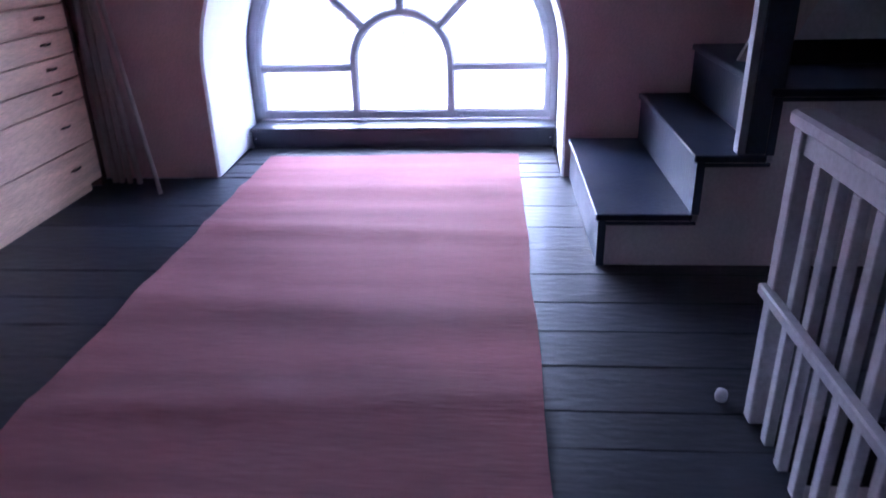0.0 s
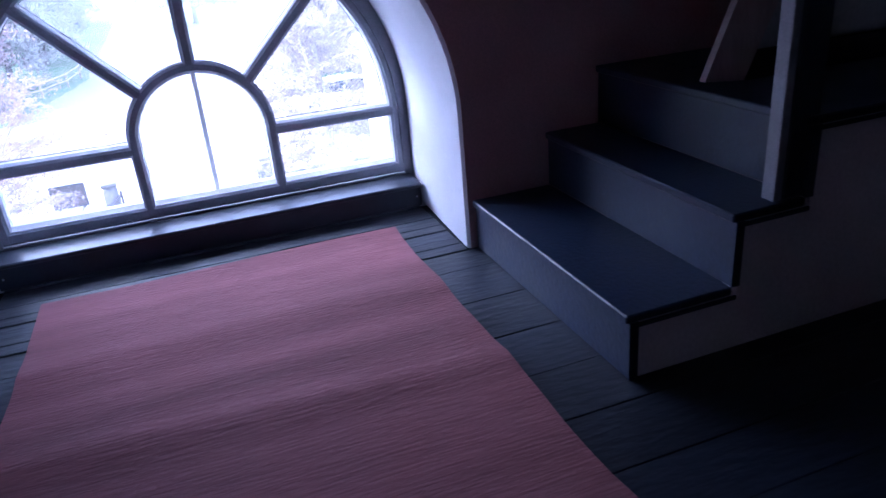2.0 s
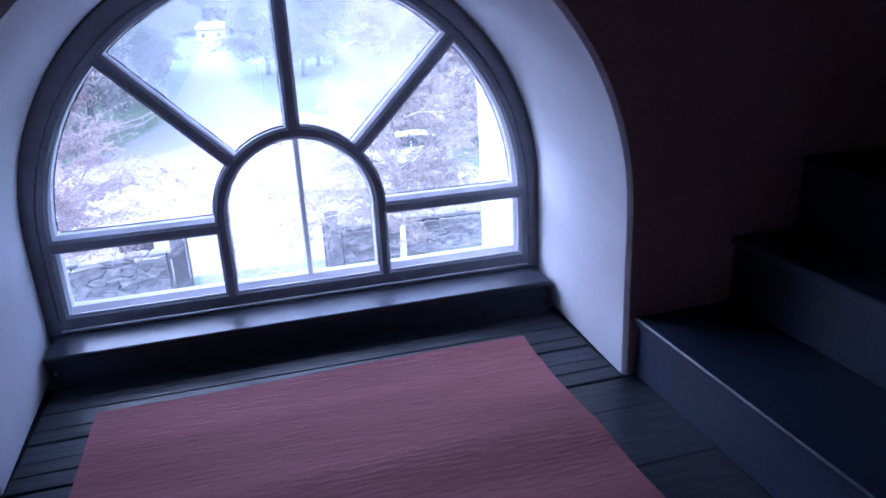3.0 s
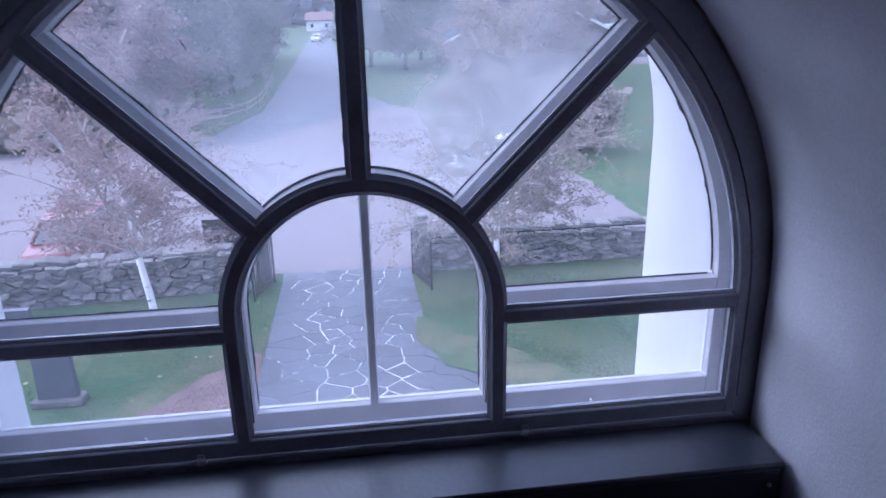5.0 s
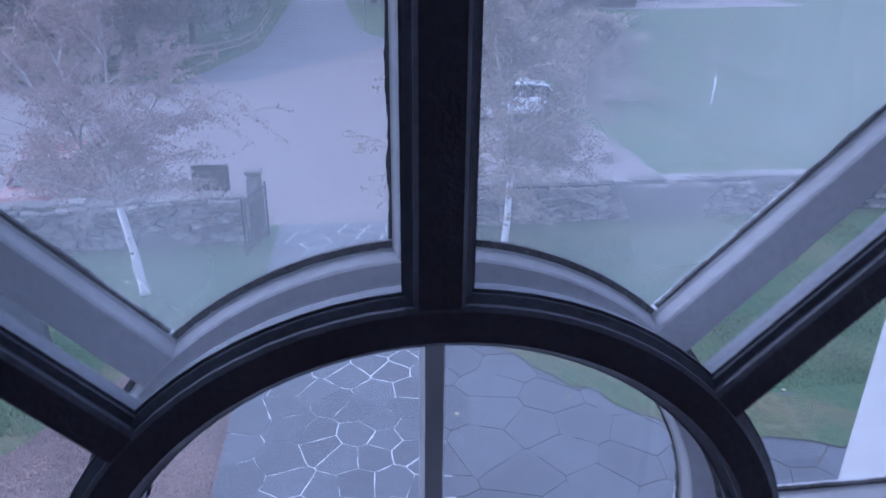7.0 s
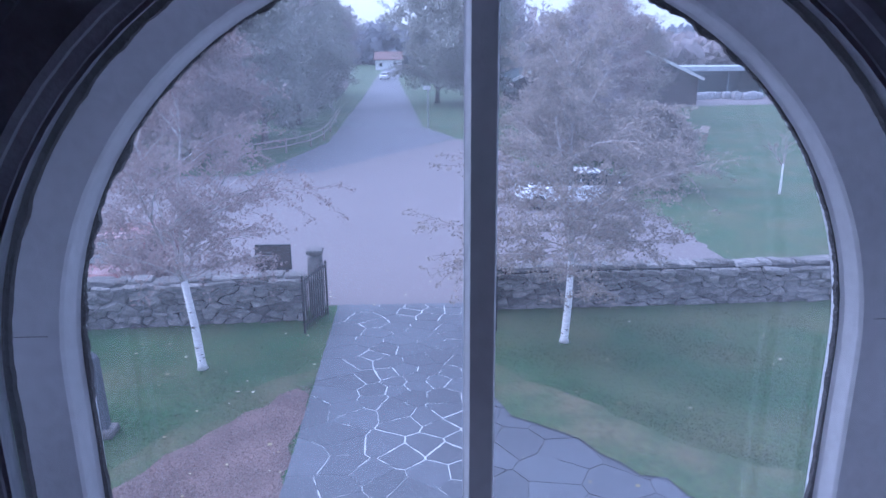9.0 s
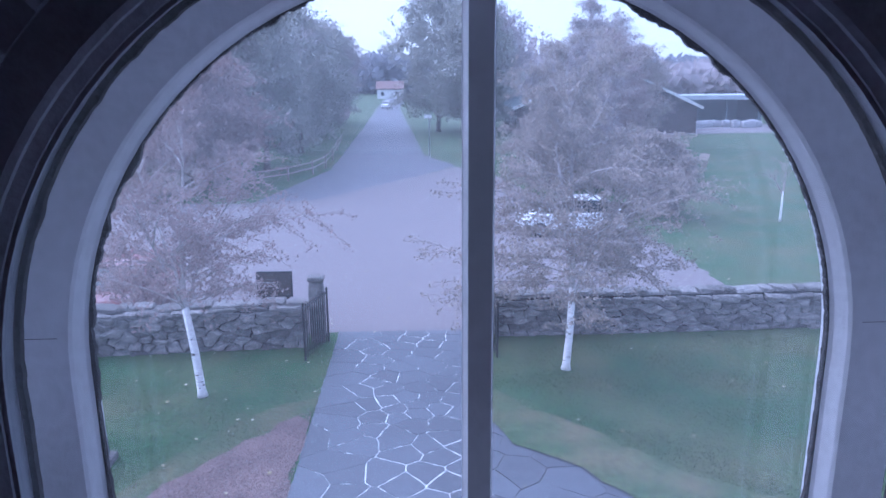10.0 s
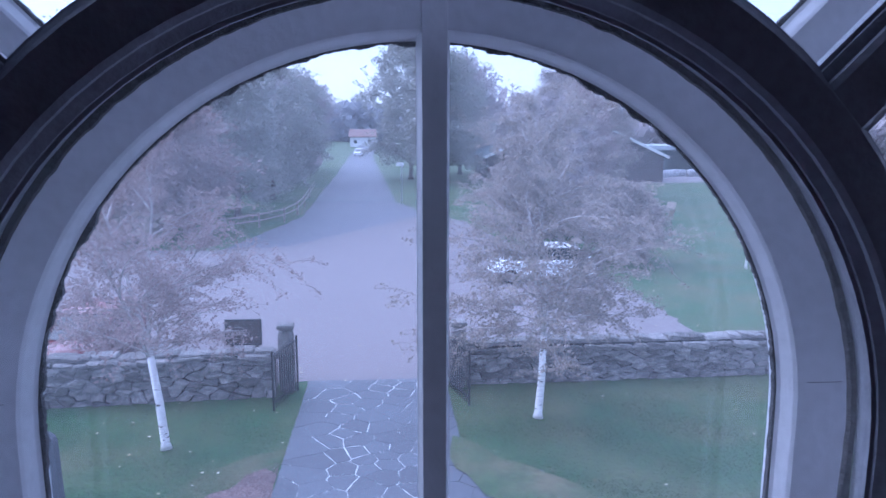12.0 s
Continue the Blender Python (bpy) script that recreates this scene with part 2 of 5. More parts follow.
def moulding(path, profile, closed_ends=True):
    """A bar in an upright plane: path of (x, z); profile of (across, y)."""
    bm = bmesh.new()
    rings = []
    n = len(path)
    for i in range(n):
        a, b, c = Vector(path[max(i - 1, 0)]), Vector(path[i]), Vector(path[min(i + 1, n - 1)])
        d1, d2 = (b - a), (c - b)
        d1 = d1.normalized() if d1.length else d2.normalized()
        d2 = d2.normalized() if d2.length else d1
        n1, n2 = Vector((-d1.y, d1.x)), Vector((-d2.y, d2.x))
        nn = (n1 + n2).normalized()
        k = 1 / max(nn.dot(n1), 0.4)
        rings.append([bm.verts.new((b.x + nn.x * u * k, v, b.y + nn.y * u * k)) for u, v in profile])
    for r, q in zip(rings, rings[1:]):
        for k in range(len(profile)):
            bm.faces.new((r[k], r[(k + 1) % len(profile)], q[(k + 1) % len(profile)], q[k]))
    if closed_ends:
        bm.faces.new(rings[0])
        bm.faces.new(rings[-1][::-1])
    return bm


def arc(r, zc, a0, a1, n=32):
    return [(r * math.cos(radians(a0 + (a1 - a0) * i / n)), zc + r * math.sin(radians(a0 + (a1 - a0) * i / n))) for i in range(n + 1)]


def horseshoe(r, zc, z0, n=40):
    """From the foot on one side, over the arch, to the other foot."""
    return [(-r, z0), *arc(r, zc, 180, 0, n), (r, z0)]


def flat(bm, pts, y):
    return bm.faces.new([bm.verts.new((x, y, z)) for x, z in pts])


# ---- structure: the tower room ----
ZA = 0.587           # height of the little arch's centre
ZC = 0.556           # height of the window's cross bar and arch centre
ROOM = (-2.6, 4.2, -7.6, 3.2)
WALL_Y = -1.02
OUT_Y = 0.74
GROUND = -5.65


def window_wall():
    bm = bmesh.new()

    def face_with_opening(y, opening, x0, x1, z0, z1, cz):
        outer = []
        for x, z in opening:
            dx, dz = x, max(z - cz, 0)
            k = 1e9
            if dx > 1e-6:
                k = min(k, x1 / dx)
            if dx < -1e-6:
                k = min(k, x0 / dx)
            if dz > 1e-6:
                k = min(k, (z1 - cz) / dz)
            outer.append((dx * k, z if dz == 0 else cz + dz * k))
        a = [bm.verts.new((x, y, z)) for x, z in opening]
        b = [bm.verts.new((x, y, z)) for x, z in outer]
        for i in range(len(a) - 1):
            bm.faces.new((a[i], a[i + 1], b[i + 1], b[i]))
        for sx in (x0, x1):
            c = bm.verts.new((sx, y, z1))
            pair = [i for i in range(len(b) - 1) if (b[i].co.z < z1 - 1e-4) != (b[i + 1].co.z < z1 - 1e-4) and b[i].co.x * sx > 0]
            for i in pair:
                bm.faces.new((b[i], b[i + 1], c))

    def tunnel(p, yp, q, yq, paint=1):
        a = [bm.verts.new((x, yp, z)) for x, z in p]
        b = [bm.verts.new((x, yq, z)) for x, z in q]
        for i in range(len(a) - 1):
            bm.faces.new((a[i], a[i + 1], b[i + 1], b[i])).material_index = paint

    inner_face = horseshoe(1.175, 0.70, 0.0)
    edge = horseshoe(1.160, 0.695, 0.0)
    inner_back = horseshoe(1.20, 0.60, 0.0)
    face_with_opening(WALL_Y, inner_face, -2.6, 4.2, 0.0, 3.2, 0.70)
    tunnel(inner_face, WALL_Y, edge, WALL_Y + 0.02)
    tunnel(edge, WALL_Y + 0.02, inner_back, -0.03)
    out_near = horseshoe(1.135, 0.60, -0.7)
    out_far = [(x * 1.16 if x < 0 else x, z) for x, z in horseshoe(1.14, 0.90, -0.7)]
    tunnel(out_near, 0.15, out_far, OUT_Y, 2)
    face_with_opening(OUT_Y, out_far, -4.5, 4.5, -0.7, 4.5, 0.90)
    # masonry between the two window reveals, and under the window
    ob = part("wall_north", bm, [M["plaster"], M["white"], M["outwall"]])
    tagged(ob, "rose-plastered tower wall with a white arched window recess", "wall", kind="structure")
    base = boxes(((-4.5, WALL_Y + 0.03, GROUND), (4.5, OUT_Y - 0.002, -0.70)), ((-4.5, WALL_Y + 0.03, -0.699), (4.5, 0.15, -0.301)), ((-1.4, -0.19, -0.30), (1.4, 0.15, 0.04)), ((-4.5, WALL_Y + 0.03, -0.698), (-1.38, OUT_Y - 0.03, 4.4)), ((1.30, WALL_Y + 0.03, -0.698), (4.5, OUT_Y - 0.03, 4.4)), ((-1.30, WALL_Y + 0.03, 2.12), (1.30, OUT_Y - 0.03, 4.4)), bevel=0)
    part("masonry", base, M["white"], ob)
    sillp = bmesh.new()
    flat_pts = [(-1.12, 0.161, 0.06), (1.12, 0.161, 0.06), (1.12, OUT_Y + 0.03, -0.66), (-1.12, OUT_Y + 0.03, -0.66), (-1.12, 0.161, -0.68), (1.12, 0.161, -0.68)]
    v = [sillp.verts.new(p) for p in flat_pts]
    for f in ((0, 1, 2, 3), (0, 3, 4), (1, 5, 2), (4, 3, 2, 5), (0, 4, 5, 1)):
        sillp.faces.new([v[i] for i in f])
    part("outer_sill", sillp, M["outwall"], ob)
    return ob


window_wall()
x0, x1, yb, zt = ROOM
part_w = boxes(((x0 - 0.3, yb, -3.0), (x0, WALL_Y, zt)), bevel=0)
tagged(part("wall_west", part_w, M["room"]), "whitewashed side wall of the tower room", "wall", kind="structure")
tagged(part("wall_east", boxes(((x1, yb, -3.0), (x1 + 0.3, WALL_Y, zt)), bevel=0), M["room"]), "whitewashed wall behind the stairs", "wall", kind="structure")
tagged(part("wall_south", boxes(((x0 - 0.3, yb - 0.3, -3.0), (x1 + 0.3, yb, zt)), bevel=0), M["room"]), "plain whitewashed back wall", "wall", kind="structure")
tagged(part("ceiling", boxes(((x0 - 0.3, yb - 0.3, zt), (x1 + 0.3, OUT_Y, zt + 0.3)), bevel=0), M["ceil"]), "plain painted ceiling of the tower room", "ceiling", kind="structure")
STAIR_X, STAIR_X2, STAIR_Y, STAIR_Y2 = 1.60, 2.90, -3.55, -6.8
sub = boxes(((x0, STAIR_Y, -0.30), (x1, -0.20, -0.028)), ((x0, yb, -0.30), (STAIR_X, STAIR_Y, -0.028)),
            ((STAIR_X2, yb, -0.30), (x1, STAIR_Y, -0.028)), ((STAIR_X, yb, -0.30), (STAIR_X2, STAIR_Y2, -0.028)), bevel=0)
floor = tagged(part("floor", sub, M["gap"]), "wide old floorboards painted dark blue-black", "floor", kind="structure")
tagged(part("lower_floor", boxes(((x0, yb, -3.1), (x1, WALL_Y, -3.0)), bevel=0), M["side"]), "pale floor at the foot of the lower stairs", "floor", kind="structure")

# sill box across the foot of the window
sill = thing("window_sill", label="dark painted wooden sill box under the arched window", category="window sill", kind="structure")
part("board", boxes(((-1.175, -0.268, 0.120), (1.175, -0.030, 0.146)), bevel=0.006), M["sill"], sill, "worn dark sill board")
part("front", boxes(((-1.17, -0.250, 0.0), (1.17, -0.225, 0.120)), bevel=0.003), M["sill"], sill)

# ---- the arched double window ----
RG = 1.100           # radius of the glass
RA = 0.406           # outer radius of the little arch
GB = 0.229           # foot of the glass


def bar_profile(w, y_front, y_mid, y_back, inset):
    """Moulded section: flat face, a small step, a bevel and a bead at the glass."""
    side = [(w - inset, y_front), (w - inset * 0.72, y_front + 0.004), (w - inset * 0.72, y_front + 0.009), (w - inset * 0.22, y_mid - 0.007), (w - inset * 0.22, y_mid - 0.004), (w, y_mid - 0.003),
            (w, y_mid), (w - inset * 0.4, y_mid + 0.004), (w - inset * 0.4, y_back)]
    return [(-u, v) for u, v in side[::-1]][-1:] + side + [(-u, v) for u, v in side[::-1]][:-1]


def plain_profile(w, y_front, y_mid, y_back):
    """Plain flat bar with a narrow chamfer and bead at the glass."""
    side = [(w - 0.007, y_front), (w - 0.005, y_front + 0.004), (w - 0.002, y_mid - 0.001), (w, y_mid + 0.002), (w - 0.003, y_back)]
    return [(-u, v) for u, v in side[::-1]][-1:] + side + [(-u, v) for u, v in side[::-1]][:-1]


def sash(window, y, material, rin, rout, foot, rg, pane_mat, front, back, centre_bar, za=ZA):
    mid = y

    def bar(name, bm, label=""):
        """A sash bar: its outer side keeps the old pale paint."""
        ob = part(name, bm, [material, M["outsash"]], window, label)
        for f in ob.data.polygons:
            if f.normal.y > 0.4:
                f.material_index = 1

    prof = lambda w, ins=0.014: bar_profile(w, y + front, mid, y + back, ins)
    recessed = lambda w: bar_profile(w, y + front + 0.002, mid, y + back - 0.001, 0.014)
    if centre_bar:
        prof = lambda w, ins=0.014: plain_profile(w, y + front, mid, y + back)
        recessed = lambda w: plain_profile(w, y + front + 0.002, mid, y + back - 0.001)
    rm, wa = (rin + rout) / 2, (rout - rin) / 2
    bar("arch_bar", moulding(horseshoe(rm, za, foot - 0.02), prof(wa)))
    wb = 0.033
    for s in (-1, 1):
        bar("cross_bar", moulding([(s * (rout - 0.012), ZC - 0.002), (s * (rg + 0.01), ZC - 0.002)], recessed(wb - 0.003)))
        c = rg / 1.10
        bar("spoke", moulding([(s * 0.286, 0.848), (s * 0.786 * c, ZC + 0.800 * c)], recessed(wb - 0.002)))
    bar("spoke", moulding([(0, za + rout - 0.012), (0, ZC + rg + 0.01)], recessed(wb)))
    bar("sash_stile", moulding(horseshoe(rg + 0.027, ZC, foot - 0.06), prof(0.027)))
    bar("bottom_rail", moulding([(-rg - 0.05, foot - 0.036), (rg + 0.05, foot - 0.036)], recessed(0.036)))
    py = y + 0.008
    panes = []
    a, b = rout - 0.008, rg + 0.008
    for s in (-1, 1):
        panes.append([(s * a, foot - 0.01), (s * b, foot - 0.01), (s * b, ZC), (s * a, ZC)])
    for a0, a1 in ((0, 45.5), (45.5, 90), (90, 134.5), (134.5, 180)):
        panes.append(arc(b, ZC, a0, a1, 12) + arc(a, za, a1, a0, 10))
    low = rin + 0.008
    if centre_bar:
        panes.append([(-low, foot - 0.01), (0, foot - 0.01), *arc(low, za, 90, 180, 16)])
        panes.append([(0, foot - 0.01), (low, foot - 0.01), *arc(low, za, 0, 90, 16)])
        part("glazing_bar", moulding([(0.010, foot - 0.005), (0.010, za + rout - 0.006)], bar_profile(0.0145, y + front - 0.003, mid, y + back, 0.004)), material, window, "thin upright glazing bar")
    else:
        panes.append([(-low, foot - 0.01), (low, foot - 0.01), *arc(low, za, 0, 180, 28)])
    for k, p in enumerate(panes):
        bm = bmesh.new()
        flat(bm, p, py)
        misted = centre_bar and k in (3, 4)
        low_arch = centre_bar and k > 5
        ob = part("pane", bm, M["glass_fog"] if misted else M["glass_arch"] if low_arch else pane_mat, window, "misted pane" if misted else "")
        ob.visible_shadow = False


window = thing("window_1", label="arched fanlight window with grey painted double sashes", category="window", kind="structure")
sash(window, 0.0, M["sash"], 0.347, RA, GB, RG, M["glass_in"], -0.022, 0.022, False)
outer = thing("window_2", label="weathered pale outer sash of the arched double window", category="window", kind="structure")
sash(outer, 0.130, M["outsash"], 0.348, RA + 0.006, 0.232, RG + 0.005, M["glass_out"], -0.022, 0.022, True, 0.565)
for s in (-1, 1):
    part("joint", boxes(((s * 0.379 - 0.017, 0.1074, 0.6030), (s * 0.379 + 0.017, 0.1082, 0.6034)), bevel=0), M["putty"], outer, "open joint in the painted arch")


def ragged_line(r, zc, a0, a1, y, n, seed, wide=0.006, foot=None):
    """A chipped line of old putty along an arc, and down its legs to the foot."""
    rr = random.Random(seed)
    pts = []
    if foot is not None:
        pts += [(r, foot + (zc - foot) * i / 40, -1.0, 0.0) for i in range(40)]
    for i in range(n + 1):
        a = radians(a0 + (a1 - a0) * i / n)
        pts.append((r * math.cos(a), zc + r * math.sin(a), -math.cos(a), -math.sin(a)))
    if foot is not None:
        pts += [(-r, zc + (foot - zc) * (i + 1) / 40, 1.0, 0.0) for i in range(40)]
    bm = bmesh.new()
    prev = None
    for i, (x, z, nx, nz) in enumerate(pts):
        w = wide * (0.5 + 1.6 * max(0, noise.noise((i * 0.13, seed, 0.5))) + 0.5 * rr.random())
        cur = [bm.verts.new((x + nx * q, yy, z + nz * q)) for q, yy in ((-0.004, y), (w, y), (w, y + 0.006), (-0.004, y + 0.006))]
        if prev:
            for k in range(4):
                bm.faces.new((prev[k], prev[(k + 1) % 4], cur[(k + 1) % 4], cur[k]))
        prev = cur
    return bm


part("putty_line", ragged_line(0.349, 0.565, 0, 180, 0.134, 420, 3, 0.0034, 0.25), M["putty"], outer, "cracked dark putty round the arch")
part("putty_line", ragged_line(0.349, ZA, 0, 180, 0.023, 420, 5, 0.0014, 0.25), M["putty"], window, "cracked dark putty round the arch")
for a0, a1, sd in ((2, 44, 1), (48, 88, 2), (92, 132, 4), (136, 178, 6)):
    part("putty_line", ragged_line(RA + 0.009, 0.565, a0, a1, 0.136, 120, sd, 0.005), M["putty"], outer)



def ragged_strip(p, q, y, seed, wide):
    """A chipped line of old putty along a straight bar."""
    rr = random.Random(seed)
    p, q = Vector(p), Vector(q)
    n = max(int((q - p).length / 0.008), 8)
    d = (q - p).normalized()
    side = Vector((-d.y, d.x))
    bm, prev = bmesh.new(), None
    for i in range(n + 1):
        c = p.lerp(q, i / n)
        w = wide * (0.5 + 1.5 * max(0, noise.noise((i * 0.17, seed, 2.5))) + 0.6 * rr.random())
        cur = [bm.verts.new((c.x + side.x * k, yy, c.y + side.y * k)) for k, yy in ((-w, y), (w, y), (w, y + 0.006), (-w, y + 0.006))]
        if prev:
            for k in range(4):
                bm.faces.new((prev[k], prev[(k + 1) % 4], cur[(k + 1) % 4], cur[k]))
        prev = cur
    return bm


for s in (-1, 1):
    a, b = Vector((s * 0.300, 0.862)), Vector((s * 0.782, ZC + 0.796))
    off = Vector((-(b - a).y, (b - a).x)).normalized() * 0.032
    for k in (-1, 1):
        part("putty_line", ragged_strip(a + off * k, b + off * k, 0.135, 11 + k + 3 * s, 0.0028), M["putty"], outer)
        part("putty_line", ragged_strip((s * 0.42, ZC - 0.002 + 0.031 * k), (s * 1.09, ZC - 0.002 + 0.031 * k), 0.135, 21 + k + 3 * s, 0.0024), M["putty"], outer)
        part("putty_line", ragged_strip((0.034 * s, 0.985), (0.034 * s, ZC + 1.09), 0.135, 31 + k, 0.0024), M["putty"], outer) if k > 0 else None
part("putty_line", ragged_line(RG + 0.004, ZC, 2, 178, 0.135, 500, 9, 0.004), M["putty"], outer, "cracked dark putty round the outer glass")

mote = thing("thread", (-0.4055, 0.0055, 1.33), "tiny black thread stuck to the window pane", "thread")
part("strand", rod([(-0.006, 0, 0.011), (-0.002, -0.001, 0.003), (0.003, 0, -0.006), (0.006, 0, -0.012)], [0.0008, 0.0016, 0.0016, 0.0006], 6), M["iron"], mote)

# fixed frame and the lining between the sashes
part("window_frame", moulding(horseshoe(1.182, ZC, 0.08), [(-0.030, -0.014), (0.045, -0.014), (0.045, 0.105), (-0.030, 0.105)]), M["sash"], window)
part("threshold", boxes(((-1.20, 0.024, 0.10), (1.20, 0.106, 0.150)), bevel=0.004), M["dirty"], window, "dirty white board between the sashes")
part("frame_foot", boxes(((-1.20, -0.012, 0.10), (1.20, 0.020, 0.149)), bevel=0.003), M["sash"], window)
part("lining", moulding(horseshoe(1.165, ZC, 0.150), [(-0.012, 0.107), (0.060, 0.107), (0.060, 0.19), (-0.012, 0.19)]), M["outsash"], outer)
part("outer_foot", boxes(((-1.16, 0.107, 0.06), (1.16, 0.160, 0.160)), bevel=0.003), M["outsash"], outer)


def ring_pull(x):
    t = thing("ring_pull", (x, -0.030, 0.178), "small worn metal ring pull on the sash rail", "handle", "sash ring pulls")
    bm = bmesh.new()
    pts = [(0.016 * math.cos(a), -0.006, 0.012 * math.sin(a) - 0.006) for a in [2 * math.pi * i / 16 for i in range(17)]]
    tube(bm, pts, [0.0028] * 17, 6)
    part("ring", bm, M["rail"], t, smooth=True)
    part("plate", boxes(((-0.010, -0.006, 0.0), (0.010, 0.006, 0.014)), bevel=0.002), M["sash"], t)


for x in (-0.50, 0.46):
    ring_pull(x)


def hook(x, lean):
    t = thing("window_hook", (x, 0.100, 0.150), "white painted iron hook between the two sashes", "hook", "window hooks")
    part("rod", rod([(0, -0.004, 0), (lean, -0.03, 0.034), (lean * 2.2, -0.05, 0.062)], [0.008, 0.007, 0.005]), M["outsash"], t, smooth=True)
    part("eye", rod([(-0.012, 0, 0.002), (0.012, 0, 0.002)], [0.007, 0.007]), M["outsash"], t, smooth=True)


for x, lean in ((-0.68, 0.004), (0.72, -0.012)):
    hook(x, lean)
for x in (-1.158, 1.158):
    tk = thing("nail_head", (x * 0.985, -0.252, 0.062), "small pale nail head in the sill front", "nail", "sill nails")
    part("head", rod([(0, 0.004, 0), (0, -0.004, 0)], [0.007, 0.006]), M["rail"], tk, smooth=True)

# ---- rug ----
rug = bmesh.new()
NX, NY = 16, 90
RUG_Y0, RUG_Y1 = -7.2, -0.575
grid = []
for j in range(NY + 1):
    row = []
    y = RUG_Y0 + (RUG_Y1 - RUG_Y0) * j / NY
    for i in range(NX + 1):
        u = i / NX
        wob = 0.014 * noise.noise((u * 3, y * 2.2, 1.5))
        x = -0.935 + 1.825 * u + wob
        z = 0.012 + 0.010 * abs(noise.noise((x * 0.6, y * 2.6, 0.3))) + 0.016 * max(0, math.sin(y * 8.5 + x * 0.7 + 3 * noise.noise((y * 0.8, x * 0.3, 4)))) ** 3
        row.append(rug.verts.new((x, y, z)))
    grid.append(row)
for j in range(NY):
    for i in range(NX):
        rug.faces.new((grid[j][i], grid[j][i + 1], grid[j + 1][i + 1], grid[j + 1][i]))
edge = [e for e in rug.edges if e.is_boundary]
for e in edge:
    p, q = (v.co.copy() for v in e.verts)
    rug.faces.new([rug.verts.new(c) for c in (p, q, Vector((q.x, q.y, 0.001)), Vector((p.x, p.y, 0.001)))])
tagged(part("rug", rug, M["rug"], smooth=True), "faded rose-red woven rag rug lying on dark floorboards", "rug")

# ---- stairs going up beside the window wall ----
stair = thing("staircase", (0, 0, 0), "short dark blue painted wooden stairs with pale plastered side", "stairs")
NOSE = ((1.195, 0.265), (1.620, 0.550), (1.915, 0.846))
SY0, SY1 = -2.392, WALL_Y - 0.004
for i, (nx, nz) in enumerate(NOSE):
    nxt = NOSE[i + 1][0] + 0.02 if i < 2 else 4.19
    below = NOSE[i - 1][1] if i else 0.0
    part("tread", boxes(((nx, SY0, nz - 0.034), (nxt + 0.004, SY1, nz)), bevel=0.006), M["step"], stair)
    part("riser", boxes(((nx + 0.016, SY0 + 0.004, below + 0.002), (nx + 0.042, SY1 - 0.002, nz - 0.034)), bevel=0.002), M["step"], stair)
    part("edge_strip", boxes(((nx + 0.012, SY0 - 0.006, below + 0.001), (nx + 0.050, SY0 + 0.003, nz - 0.030)), bevel=0.002), M["step"], stair)
    part("edge_strip", boxes(((nx + 0.012, SY0 - 0.006, nz - 0.052), (nxt + 0.02, SY0 + 0.003, nz - 0.034)), bevel=0.002), M["step"], stair)
sp = bmesh.new()
outline = [(1.25, 0.002), (1.25, 0.231), (1.668, 0.231), (1.668, 0.516), (1.963, 0.516), (1.963, 0.811), (4.19, 0.811), (4.19, 0.002)]
fr = [sp.verts.new((x, SY0 + 0.006, z)) for x, z in outline]
bk = [sp.verts.new((x, SY0 + 0.08, z)) for x, z in outline]
sp.faces.new(fr)
sp.faces.new(bk[::-1])
for i in range(8):
    sp.faces.new((fr[i], bk[i], bk[(i + 1) % 8], fr[(i + 1) % 8]))
part("side_panel", sp, M["side"], stair, "grey-white plastered stair side")

newel = thing("stair_post", (1.87, -2.33, 0.55), "tall dark painted post standing on the stairs", "post")
part("shaft", boxes(((-0.022, -0.045, 0.001), (0.105, 0.050, 2.645)), bevel=0.006), M["step"], newel)
part("strip", boxes(((-0.060, -0.040, 0.001), (-0.024, 0.02, 2.65)), bevel=0.003), M["sash"], newel, "pale grey edge strip")

board = thing("leaning_board", (1.955, -1.80, 0.853), "pale raw board slanting up over the stairs", "board")
bb = bmesh.new()
cs = [(-0.015, 0.0), (0.185, -0.018), (1.265, 2.28), (0.975, 2.28)]
f1 = [bb.verts.new((x, -0.018, z + 0.02)) for x, z in cs]
f2 = [bb.verts.new((x, 0.018, z + 0.02)) for x, z in cs]
bb.faces.new(f1)
bb.faces.new(f2[::-1])
for i in range(4):
    bb.faces.new((f1[i], f2[i], f2[(i + 1) % 4], f1[(i + 1) % 4]))
part("plank", bb, M["pale"], board)

# grey-green panel closing the space behind the slanting board
enc = thing("board_partition", (0, 0, 0.847), "dull grey-green painted panel on the stair landing", "partition")
pb = bmesh.new()
shape = [(2.10, 0.002), (4.18, 0.002), (4.18, 2.33), (3.10, 2.33)]
f1 = [pb.verts.new((x, -1.778, z)) for x, z in shape]
f2 = [pb.verts.new((x, -1.745, z)) for x, z in shape]
pb.faces.new(f1)
pb.faces.new(f2[::-1])
for i in range(4):
    pb.faces.new((f1[i], f2[i], f2[(i + 1) % 4], f1[(i + 1) % 4]))
part("panel", pb, M["dull"], enc)
# near-black strip standing in for the contact shadow along the panel's foot
part("foot_rail", boxes(((2.16, -1.812, 0.002), (4.18, -1.779, 0.12)), bevel=0.004), M["gap"], enc)

